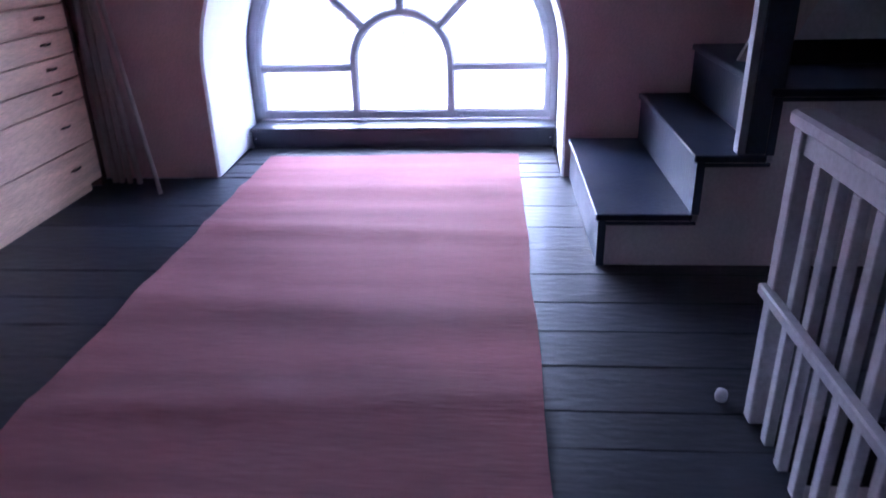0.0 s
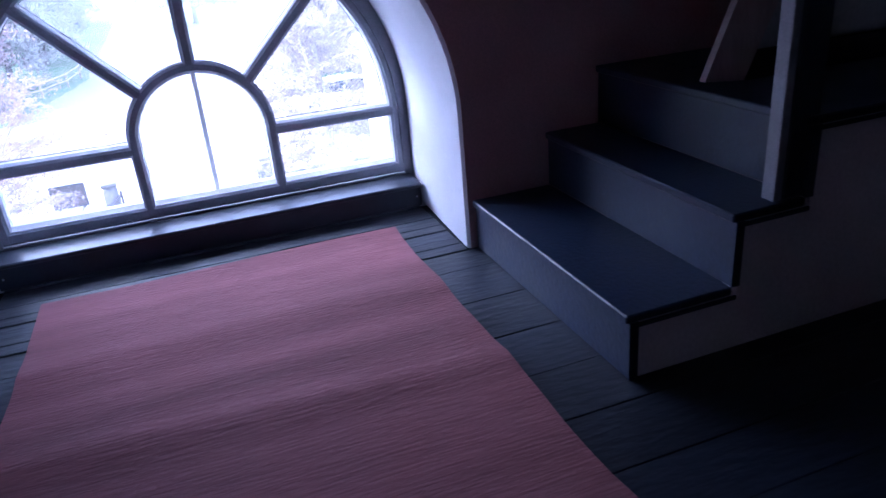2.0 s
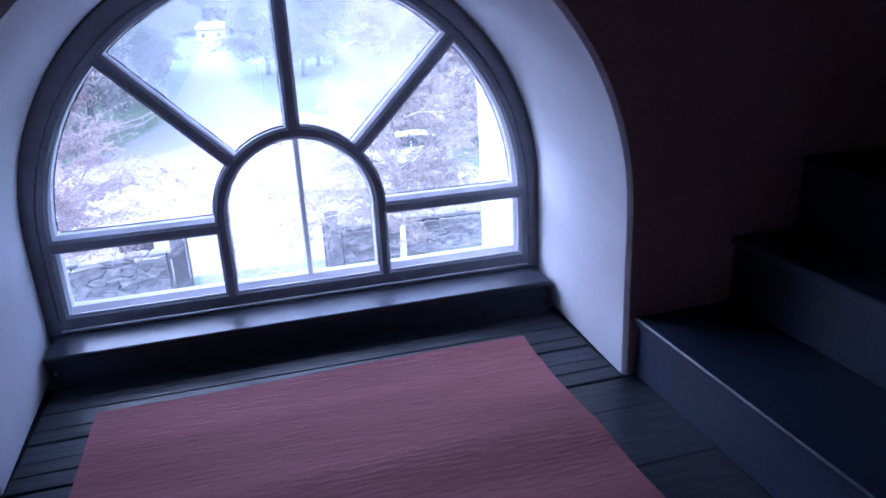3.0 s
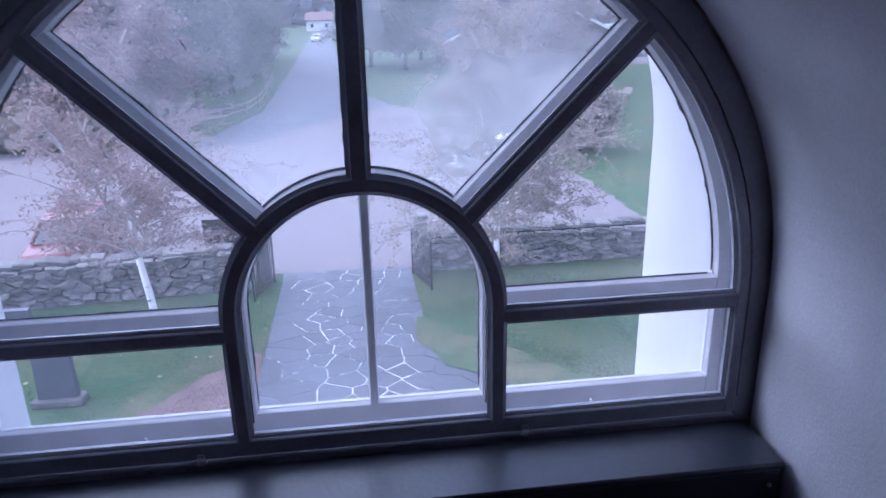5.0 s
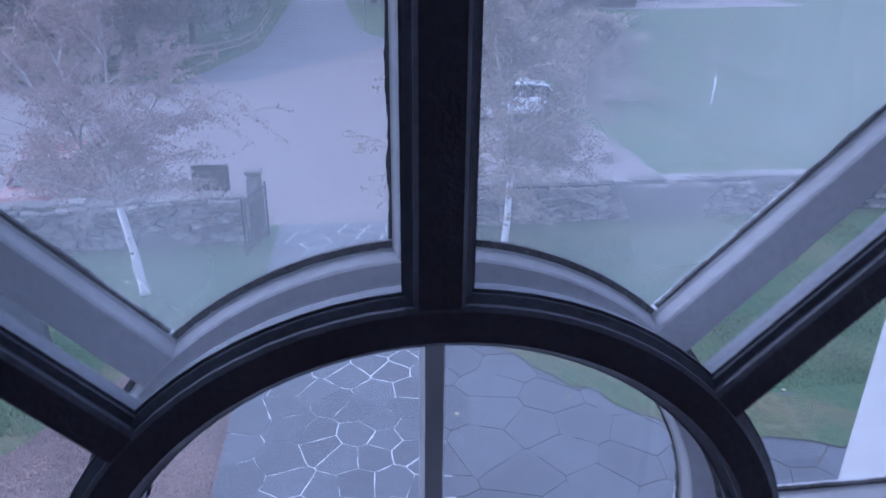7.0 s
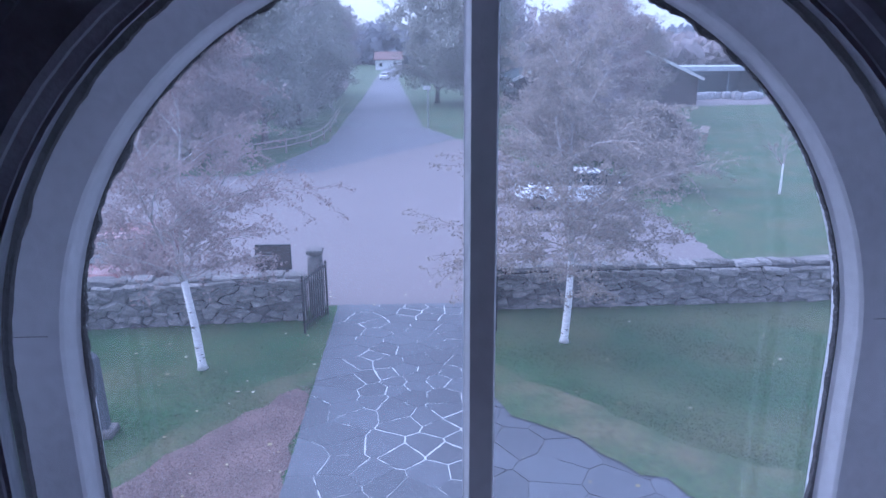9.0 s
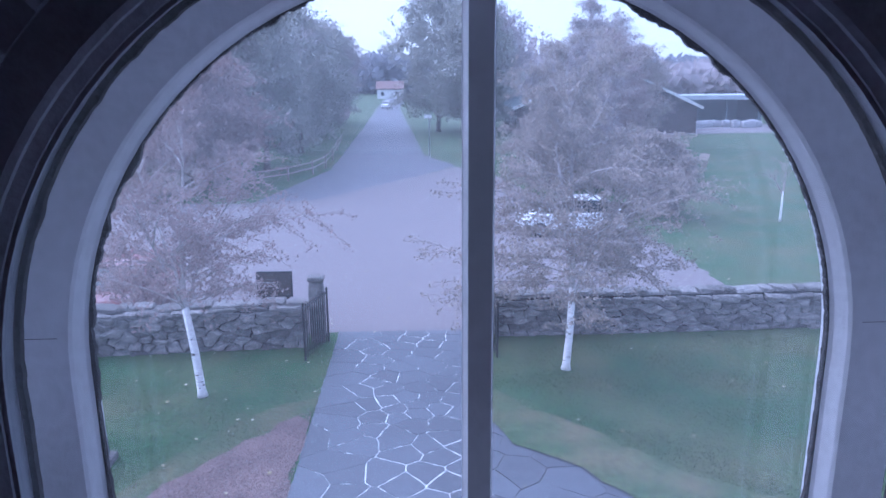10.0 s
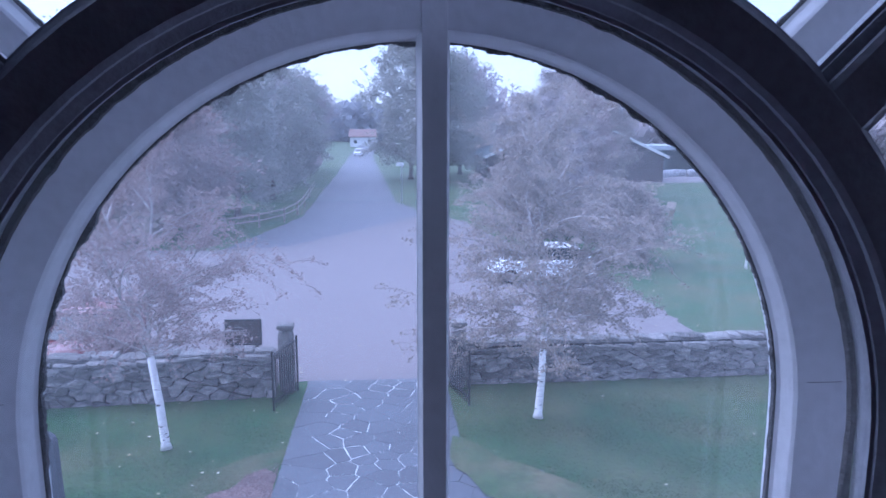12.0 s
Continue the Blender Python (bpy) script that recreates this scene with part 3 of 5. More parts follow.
# ---- stairwell railing ----
railing = thing("stair_railing", (STAIR_X - 0.02, STAIR_Y, 0.0), "pale grey painted wooden railing round the stairwell", "railing")
part("post", boxes(((-0.030, -0.055, 0.0), (0.030, 0.0, 0.985)), bevel=0.005), M["rail"], railing)
part("top_rail", boxes(((-0.045, -3.2, 0.985), (0.045, 0.012, 1.032)), bevel=0.010), M["rail"], railing)
part("top_board", boxes(((-0.018, -3.2, 0.915), (0.018, -0.056, 0.984)), bevel=0.003), M["rail"], railing)
part("middle_rail", boxes(((-0.052, -3.2, 0.455), (-0.019, 0.006, 0.492)), bevel=0.005), M["rail"], railing)
for i in range(26):
    a = -0.145 - i * 0.115
    part("slat", boxes(((-0.016, a - 0.020, 0.0), (0.014, a + 0.020, 0.914)), bevel=0.003), M["rail"], railing)
catch = thing("door_stop", (1.50, -3.47, 0.0), "small pale round door stop on the floorboards", "door stop")
part("knob", rod([(0, 0, 0.0), (0, 0, 0.02), (0, 0, 0.036), (0, 0, 0.042)], [0.020, 0.022, 0.018, 0.008], 12), M["rail"], catch, smooth=True)

well = thing("lower_stairs", (0, 0, 0), "pale lower stairs seen through the stairwell", "stairs")
for i in range(10):
    y = -6.6 + i * 0.27
    z = -0.25 - i * 0.25
    part("tread", boxes(((STAIR_X + 0.03, y, z - 0.04), (STAIR_X2 - 0.03, y + 0.30, z)), bevel=0.006), M["side"], well)
    part("riser", boxes(((STAIR_X + 0.03, y + 0.275, z - 0.25), (STAIR_X2 - 0.03, y + 0.298, z - 0.04)), bevel=0.002), M["side"], well)
ww = boxes(((STAIR_X - 0.04, STAIR_Y2, -3.0), (STAIR_X - 0.002, STAIR_Y, -0.30)), ((STAIR_X2 + 0.002, STAIR_Y2, -3.0), (STAIR_X2 + 0.04, STAIR_Y, -0.30)), ((STAIR_X, STAIR_Y + 0.002, -3.0), (STAIR_X2, STAIR_Y + 0.04, -0.30)), bevel=0)
tagged(part("wall_stairwell", ww, M["side"]), "pale plaster walls of the stairwell", "wall", kind="structure")

# ---- chest of drawers ----
chest = thing("chest_of_drawers", (-1.895, 0.05, 0), "tall pine chest of shallow and deep drawers against the wall", "chest of drawers")
CY0, CY1 = -3.40, -1.24
part("carcass", boxes(((-0.60, CY0, 0.058), (-0.022, CY1 - 0.001, 1.60)), bevel=0.004), M["pine"], chest)
part("plinth", boxes(((-0.58, CY0 + 0.02, 0.0), (-0.035, CY1 - 0.09, 0.058)), bevel=0.003), M["pine"], chest)
levels = (0.062, 0.325, 0.598, 0.735, 0.878, 1.022, 1.170, 1.315, 1.460, 1.598)
for a, b in zip(levels, levels[1:]):
    d = part("drawer", boxes(((-0.021, CY0 + 0.004, a + 0.004), (0.0, CY1 - 0.004, b - 0.004)), bevel=0.003), M["pine"], chest)
    for hy in (-1.52, -2.95):
        z = (a + b) / 2 + 0.012
        hb = rod([(0.0, hy - 0.045, z - 0.004), (0.016, hy - 0.03, z), (0.019, hy, z - 0.003), (0.016, hy + 0.03, z), (0.0, hy + 0.045, z - 0.004)], [0.006] * 5, 6)
        part("handle", hb, M["iron"], d, "small dark metal pull")
side = thing("dark_cupboard_side", (-1.895, 0.045, 0), "dark red-brown upright board beside the chest", "board")
part("panel", boxes(((-0.62, -1.236, 0.0), (-0.012, -1.165, 2.1)), bevel=0.005), M["brown"], side)

# thin rods leaning in the corner
for i, (bx, by, tx, ty, h, r, w) in enumerate(((-1.80, -1.13, -1.84, -1.055, 1.9, 0.013, 0), (-1.74, -1.14, -1.80, -1.055, 1.7, 0.012, 0), (-1.665, -1.15, -1.81, -1.055, 1.6, 0.012, 0), (-1.43, -1.36, -1.80, -1.05, 1.75, 0.009, 0), (-1.85, -1.12, -1.90, -1.055, 2.0, 0.014, 0))):
    st = thing("thin_rod", (bx, by, 0.0), "thin pale wooden rod leaning against the rose wall", "rod", "leaning rods")
    part("stick", rod([(0, 0, 0.001), ((tx - bx) * 0.5, (ty - by) * 0.5 + 0.004, h * 0.5), (tx - bx, ty - by, h)], [r * 1.6, r * 1.6, r * 1.4], 8), M["pale"], st, smooth=True)


# ---- outdoors ----
def sheet(name, pts, z, material, label, category):
    bm = bmesh.new()
    bm.faces.new([bm.verts.new((x, y, z)) for x, y in pts])
    bm.normal_update()
    bmesh.ops.triangulate(bm, faces=bm.faces)
    return tagged(part(name, bm, material), label, category, kind="structure")


def wavy(pts, amount, seed, step=0.35):
    """A polygon whose long edges wander a little."""
    rr = random.Random(seed)
    out = []
    for (ax, ay), (bx, by) in zip(pts, pts[1:] + pts[:1]):
        n = max(1, int(min(math.hypot(bx - ax, by - ay) / step, 40)))
        for i in range(n):
            k = i / n
            j = amount if i else 0
            out.append((ax + (bx - ax) * k + rr.uniform(-j, j), ay + (by - ay) * k + rr.uniform(-j, j)))
    return out


sheet("ground", [(-1500, -1500), (1500, -1500), (1500, 1500), (-1500, 1500)], GROUND, M["grass"], "short damp autumn grass with a few leaves", "grass")
sheet("parking_lot", wavy([(-20, 16.30), (8.6, 16.30), (9.3, 19.4), (9.1, 23.6), (8.9, 27), (7.0, 33), (4.6, 46), (2.6, 50), (0.5, 46.5), (-5.6, 36.5), (-8.6, 35.5), (-20, 36)], 0.12, 2), GROUND + 0.010, M["lot"], "pinkish grey gravel parking lot", "parking lot")
sheet("road", wavy([(-5.4, 36.4), (0.5, 46.5), (2.6, 50.4), (0.3, 58), (-1.6, 98), (-4.0, 150), (-4.5, 260), (-10.5, 260), (-8.8, 150), (-7.0, 86), (-6.2, 49), (-8.6, 35.5)], 0.10, 3), GROUND + 0.016, M["road"], "damp grey asphalt village road", "road")
sheet("gravel_path", wavy([(-2.1, 1.2), (-2.14, 11.6), (-2.4, 11.9), (-3.2, 11.0), (-3.8, 10.0), (-4.3, 9.2), (-4.9, 8.2), (-5.6, 6.8), (-6.5, 1.2)], 0.12, 4), GROUND + 0.012, M["gravel"], "reddish gravel path beside the paving", "path")
sheet("turf_edge", wavy([(1.15, 13.0), (1.95, 11.9), (2.95, 11.1), (4.1, 9.6), (5.8, 8.5), (7.5, 7.6), (10.0, 7.3), (10.0, 6.6), (6.6, 6.9), (4.6, 7.5), (3.0, 9.1), (2.3, 10.0), (1.5, 10.6), (1.08, 11.6)], 0.10, 5), GROUND + 0.044, M["worn"], "worn yellowish turf along the paving", "grass")
sheet("turf_edge_2", wavy([(-2.12, 12.7), (-2.8, 12.4), (-3.8, 11.2), (-4.5, 10.0), (-5.3, 8.6), (-6.2, 6.8), (-5.4, 6.8), (-4.7, 8.2), (-3.7, 10.0), (-3.1, 11.0), (-2.12, 11.6)], 0.10, 6), GROUND + 0.005, M["worn"], "worn yellowish turf along the gravel", "grass")


# ---- trees ----
def tree(name, at, height, spread, bare, levels, leaves, leaf, leaf_size, label, trunk_m, twig_m, seed, trunk_r=0.08, lean=(0, 0), droop=0.0, narrow=1.0, pale_foot=False):
    rr = random.Random(seed)
    t = thing(name, at, label, "tree")
    wood, fol = bmesh.new(), bmesh.new()
    tips = []

    def grow(p, d, length, r, level):
        n = 4
        pts, q, dd = [p], p.copy(), d.copy()
        for i in range(n):
            dd = (dd + Vector((rr.uniform(-0.16, 0.16), rr.uniform(-0.16, 0.16), rr.uniform(-0.10, 0.14) - droop * level * 0.05))).normalized()
            q = q + dd * length / n
            pts.append(q.copy())
        tube(wood, pts, [r * (1 - 0.75 * i / n) for i in range(n + 1)], 5 if level < 2 else 3)
        tips.extend(pts[2:] if level else pts[3:])
        if level >= levels:
            return
        kids = rr.randint(4, 6) if level == 0 else rr.randint(3, 5)
        for k in range(kids):
            i = rr.randint(1, n)
            ang = rr.uniform(0, 2 * math.pi)
            out = Vector((math.cos(ang), math.sin(ang), 0))
            nd = (dd * rr.uniform(0.35, 0.8) + out * rr.uniform(0.5, 0.95) * narrow + Vector((0, 0, 0.12))).normalized()
            grow(pts[i], nd, length * rr.uniform(0.48, 0.72), r * 0.5, level + 1)

    foot = Vector((0, 0, 0))
    top = Vector((lean[0], lean[1], bare))
    tr = bmesh.new()
    tube(tr, [foot, foot.lerp(top, 0.08), foot.lerp(top, 0.5) + Vector((0.01, 0, 0)), top], [trunk_r * 1.25, trunk_r, trunk_r * 0.85, trunk_r * 0.7], 10)
    part("trunk", tr, trunk_m, t, smooth=True)
    main = (height - bare)
    for k in range(6 if levels > 1 else 4):
        ang = k * 2 * math.pi / 6 + rr.uniform(-0.4, 0.4)
        up = 1.0 if k == 0 else rr.uniform(0.35, 0.9)
        d = Vector((math.cos(ang) * spread * (0.15 if k == 0 else 1), math.sin(ang) * spread * (0.15 if k == 0 else 1), main * up)).normalized()
        grow(top - Vector((0, 0, rr.uniform(0, 0.12) * bare)), d, (main if k == 0 else math.hypot(spread, main * up)) * rr.uniform(0.62, 0.8), trunk_r * 0.5, 0)
    part("branch", wood, twig_m, t)
    for _ in range(leaves):
        c = rr.choice(tips) + Vector((rr.gauss(0, 1), rr.gauss(0, 1), rr.gauss(0, 0.8))) * leaf_size * 2.2
        u = Vector((rr.uniform(-1, 1), rr.uniform(-1, 1), rr.uniform(-1, 1))).normalized()
        w = u.orthogonal().normalized()
        s = leaf_size * rr.uniform(0.5, 1.2)
        fol.faces.new([fol.verts.new(c + a) for a in (u * s, w * s * 0.55, -u * s, -w * s * 0.55)])
    part("crown", fol, leaf, t)
    return t


def scatter_leaves(rr, spots, count, size, loose):
    """Small pointed leaves hanging round the twigs."""
    verts, faces = [], []
    for _ in range(count):
        c = rr.choice(spots) + Vector((rr.gauss(0, loose), rr.gauss(0, loose), rr.gauss(0, loose * 0.8) - size * 0.5))
        u = Vector((rr.uniform(-1, 1), rr.uniform(-1, 1), rr.uniform(-1, 1))).normalized()
        w = u.orthogonal().normalized()
        k = size * rr.uniform(0.55, 1.2)
        n = len(verts)
        verts += [c + u * k, c + w * k * 0.6, c - u * k, c - w * k * 0.6]
        faces.append((n, n + 1, n + 2, n + 3))
    return verts, faces


def mesh_part(name, verts, faces, material, parent):
    me = bpy.data.meshes.new(name)
    me.from_pydata(verts, [], faces)
    me.materials.append(material)
    ob = new(name, me)
    ob.parent = parent
    return ob


def birch(at, height, spread, bare, leaves, leaf, size, label, seed, lean, sweep=(0, 0), low=0.0, limbs=34):
    """A young birch: white foot, a few pale leaders, fine spreading twigs with small leaves."""
    rr = random.Random(seed)
    t = thing("birch_tree", at, label, "tree")
    top = Vector((lean[0], lean[1], bare))
    foot = Vector((0, 0, 0))
    trunk = part("trunk", rod([foot, foot.lerp(top, 0.06), foot.lerp(top, 0.5) + Vector((0.02, 0, 0)), top], [0.115, 0.085, 0.078, 0.066], 12), M["birch"], t, smooth=True)
    for _ in range(9):
        k, a = rr.uniform(0.1, 0.95), rr.uniform(3.4, 6.0)
        c = foot.lerp(top, k) + Vector((math.cos(a), math.sin(a), 0)) * 0.076
        d = Vector((-math.sin(a), math.cos(a), 0)) * rr.uniform(0.02, 0.045)
        part("bark_scar", rod([c - d, c + Vector((math.cos(a), math.sin(a), 0)) * 0.006, c + d], [0.005, 0.016, 0.005], 6), M["bark"], trunk, "dark scar in the bark")
    stems, twigs = bmesh.new(), bmesh.new()
    spots = []

    def bough(p, d, length, r, sag, n=5):
        pts, q, dd = [p.copy()], p.copy(), d.normalized()
        for i in range(n):
            dd = (dd + Vector((rr.uniform(-0.13, 0.13), rr.uniform(-0.13, 0.13), rr.uniform(-0.08, 0.08) - sag * (i + 1) / n))).normalized()
            q = q + dd * length / n
            pts.append(q.copy())
        return pts

    leaders = []
    for k in range(4):
        a = k * 2.1 + rr.uniform(-0.5, 0.5)
        out = (0.02, 0.26, 0.34, 0.42)[k]
        d = Vector((math.cos(a) * out + lean[0] * 0.05, math.sin(a) * out, 1.0))
        length = (height - bare) * (1.0, 0.86, 0.74, 0.6)[k]
        pts = bough(top - Vector((0, 0, 0.05 * k)), d, length, 0.04, -0.02, 8)
        tube(stems, pts, [0.044 * (1 - 0.85 * i / 8) * (1 if k == 0 else 0.75) + 0.004 for i in range(9)], 6)
        leaders.append(pts)
    for k in range(limbs):
        pts = leaders[(0, 0, 1, 2, 3)[k % 5]]
        f = (k + rr.random()) / limbs
        i = min(int(f * 7.5), 7)
        p = pts[i].lerp(pts[i + 1], rr.random())
        h = (p.z - bare) / (height - bare)
        a = k * 2.399 + rr.uniform(-0.4, 0.4)
        length = spread * (1.0 - 0.55 * max(h, 0)) * rr.uniform(0.45, 1.0)
        d = Vector((math.cos(a) + sweep[0] * (1 - h), math.sin(a) + sweep[1], 0.30 + 0.9 * max(h, 0) - low * (1 - h) + rr.uniform(-0.22, 0.35)))
        limb = bough(p, d, length, 0.02, 0.10, 6)
        tube(stems, limb, [0.019 * (1 - 0.8 * j / 6) + 0.0035 for j in range(7)], 4)
        for _ in range(11):
            j = rr.randint(1, 5)
            b = limb[j].lerp(limb[j + 1], rr.random())
            along = (limb[j + 1] - limb[j]).normalized()
            td = along * 0.8 + Vector((rr.uniform(-1, 1), rr.uniform(-1, 1), rr.uniform(-0.55, 0.75)))
            tw = bough(b, td, length * rr.uniform(0.18, 0.42), 0.008, 0.16, 3)
            tube(twigs, tw, [0.0075, 0.006, 0.005, 0.003], 3)
            for u, v in zip(tw, tw[1:]):
                spots += [u.lerp(v, 0.3), u.lerp(v, 0.65), v]
            for _ in range(2):
                e = rr.choice(tw[1:])
                tt = bough(e, td + Vector((rr.uniform(-1, 1), rr.uniform(-1, 1), rr.uniform(-0.6, 0.3))), rr.uniform(0.2, 0.45), 0.005, 0.2, 2)
                tube(twigs, tt, [0.005, 0.004, 0.003], 3)
                spots += [tt[1], tt[2], tt[1].lerp(tt[2], 0.5)]
    part("limb", stems, M["birch_limb"], t)
    part("twigs", twigs, M["twig"], t)
    mesh_part("crown", *scatter_leaves(rr, spots, leaves, size, 0.05), leaf, t)
    return t


def broad_tree(name, at, height, spread, bare, leaves, leaf, size, label, seed, trunk_r=0.22):
    """A full-grown tree: trunk, limbs, and a billowing crown made of many leafy sprays."""
    rr = random.Random(seed)
    t = thing(name, at, label, "tree")
    wood = bmesh.new()
    mid = bare + (height - bare) * 0.5
    part("trunk", rod([(0, 0, 0), (0, 0, 0.3), (0.05, 0, bare), (0.1, 0.05, mid)], [trunk_r * 1.4, trunk_r, trunk_r * 0.8, trunk_r * 0.45], 10), M["bark"], t, smooth=True)
    spots = []
    lobes = []
    for k in range(34):
        a, z = k * 2.399 + rr.uniform(-0.3, 0.3), (k + 0.5) / 34
        half = math.sin(math.pi * min(0.16 + 0.80 * z, 1.0)) ** 0.75
        r = spread * half * rr.uniform(0.45, 0.92)
        lobes.append(Vector((math.cos(a) * r, math.sin(a) * r, bare + (height - bare) * (0.06 + 0.88 * z) + rr.uniform(-0.4, 0.4))))
    for c in lobes:
        base = Vector((0.06, 0.02, max(bare * 0.9, min(c.z - 0.55 * math.hypot(c.x, c.y) - 0.4, mid))))
        tube(wood, [base, base.lerp(c, 0.5) + Vector((0, 0, 0.25)), c], [trunk_r * 0.32, trunk_r * 0.18, 0.03], 5)
        for _ in range(26):
            d = Vector((rr.gauss(0, 1), rr.gauss(0, 1), rr.gauss(0, 0.8))) * spread * 0.20
            tube(wood, [c, c + d * 0.5 + Vector((0, 0, 0.1)), c + d], [0.03, 0.02, 0.01], 3)
            spots += [c + d * q for q in (0.5, 0.75, 0.9, 1.0, 1.1)]
    part("branch", wood, M["twig"], t)
    mesh_part("crown", *scatter_leaves(rr, spots, leaves, size, spread * 0.055), leaf, t)
    return t


T = tree
birch((-4.46, 12.85, GROUND), 6.3, 2.7, 1.85, 24000, M["leaf_red"], 0.030, "young birch with painted white trunk and sparse russet leaves", 11, (-0.22, 0.1), (0.30, 0), -0.22, 48)
birch((3.07, 13.85, GROUND), 6.3, 3.4, 1.80, 40000, M["leaf_olive"], 0.036, "young birch with white trunk and dense olive-brown leaves", 23, (0.10, 0.1), (0.1, 0), 0.16, 62)
T("sapling", (15.6, 29.4, GROUND), 3.4, 0.8, 1.3, 1, 260, M["leaf_red"], 0.05, "thin pale sapling with few leaves on the lawn", M["birch"], M["twig"], 5, 0.05)
for i, (x, y, h, s, lf) in enumerate(((-10.6, 49, 11.5, 3.2, "leaf_green"), (-10.2, 61, 12.0, 3.4, "leaf_green"), (-14.5, 52, 12.5, 5.0, "leaf_mauve"), (-20.5, 47, 12.0, 5.0, "leaf_mauve"), (-13.0, 40, 8.5, 3.6, "leaf_red"), (-13.5, 74, 13.5, 4.0, "leaf_mauve"), (-17.0, 68, 13.0, 5.0, "leaf_mauve"), (-10.4, 78, 12.0, 3.4, "leaf_green"), (-12.0, 98, 13.0, 4.0, "leaf_mauve"))):
    broad_tree("roadside_tree", (x, y, GROUND), h, s * 1.1, 1.5, 26000, M[lf], 0.13, "broad autumn tree with thinning grey-green leaves beside the road", 40 + i, 0.22)
for i, (x, y, h, s, lf) in enumerate(((2.2, 84, 17.5, 4.6, "leaf_green"), (5.8, 78, 14.5, 4.6, "leaf_green"), (8.8, 92, 15.0, 5.0, "leaf_mauve"))):
    broad_tree("tall_tree", (x, y, GROUND), h, s * 1.05, 1.6, 26000, M[lf], 0.17, "tall tree with dull green crown beyond the road bend", 60 + i, 0.28)
for i, (x, y, h, s, lf) in enumerate(((8.2, 42, 6.5, 2.0, "leaf_olive"), (11.5, 50, 8.5, 2.4, "leaf_mauve"), (15.0, 55, 9.5, 2.4, "leaf_red"), (10.6, 31, 3.6, 1.5, "leaf_olive"), (15.2, 64, 13.0, 2.6, "leaf_mauve"), (22.0, 92, 14.0, 3.4, "leaf_mauve"), (27.5, 100, 15.0, 3.2, "leaf_mauve"), (17.2, 63, 8.5, 2.4, "leaf_red"), (20.5, 66, 9.0, 2.2, "leaf_olive"), (13.8, 60, 10.0, 2.4, "leaf_olive"))):
    broad_tree("garden_tree", (x, y, GROUND), h, s * 1.15, 0.6, 15000, M[lf], 0.095, "brownish garden tree with thin twiggy crown", 80 + i, 0.14)


def far_wood(name, x0, x1, y0, y1, count, h, seed, lf, size):
    """A far belt of woods: many leaning clumps with uneven tops."""
    rr = random.Random(seed)
    bm = bmesh.new()
    for _ in range(count):
        x, y = rr.uniform(x0, x1), rr.uniform(y0, y1)
        hh = h * (0.55 + 0.45 * abs(noise.noise((x * 0.035, y * 0.02, seed)))) * rr.uniform(0.75, 1.15)
        for _ in range(34):
            c = Vector((x + rr.gauss(0, size * 1.3), y + rr.gauss(0, size), GROUND + hh * rr.uniform(0.02, 1.0) ** 0.8))
            u = Vector((rr.uniform(-1, 1), rr.uniform(-1, 1), rr.uniform(-1, 1))).normalized()
            w = u.orthogonal().normalized()
            s = size * rr.uniform(0.25, 0.6)
            bm.faces.new([bm.verts.new(c + a) for a in (u * s, w * s * 0.8, -u * s, -w * s * 0.8)])
    return tagged(part(name, bm, lf), "pale belt of bare autumn woods in the distance", "woods", kind="stuff")


# the farthest belt carries its aerial haze in the leaf colour
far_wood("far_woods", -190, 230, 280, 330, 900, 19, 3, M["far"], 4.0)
far_wood("far_woods", 10, 120, 118, 140, 300, 12, 8, M["leaf_mauve"], 2.6)
far_wood("far_woods", -95, -16, 80, 110, 220, 13, 9, M["leaf_mauve"], 2.6)
far_wood("shrubs", 7.5, 15.5, 38, 47, 70, 3.2, 14, M["leaf_olive"], 0.75)
far_wood("shrubs", -30, -13.5, 36, 44, 70, 3.0, 12, M["leaf_olive"], 1.0)

# red-leaved bush beyond the wall
tb = T("bush", (-6.9, 16.9, GROUND), 2.7, 0.9, 0.25, 2, 2600, M["leaf_red"], 0.05, "twiggy russet bush beyond the stone wall", M["bark"], M["twig"], 91, 0.05, narrow=0.7)

leafs = bmesh.new()
for _ in range(900):
    x, y = R.uniform(-12, 26), R.uniform(8.2, 46)
    if -2.2 < x < 1.2 and y < 16:
        continue
    s, a = R.uniform(0.02, 0.05), R.uniform(0, 6.3)
    c, k = math.cos(a) * s, math.sin(a) * s
    leafs.faces.new([leafs.verts.new((x + p, y + q, GROUND + 0.03 + R.uniform(0, 0.015))) for p, q in ((c, k), (-k, c), (-c, -k), (k, -c))])
tagged(part("fallen_leaves", leafs, M["fallen"]), "scattered pale fallen leaves on grass and gravel", "leaves", kind="stuff")


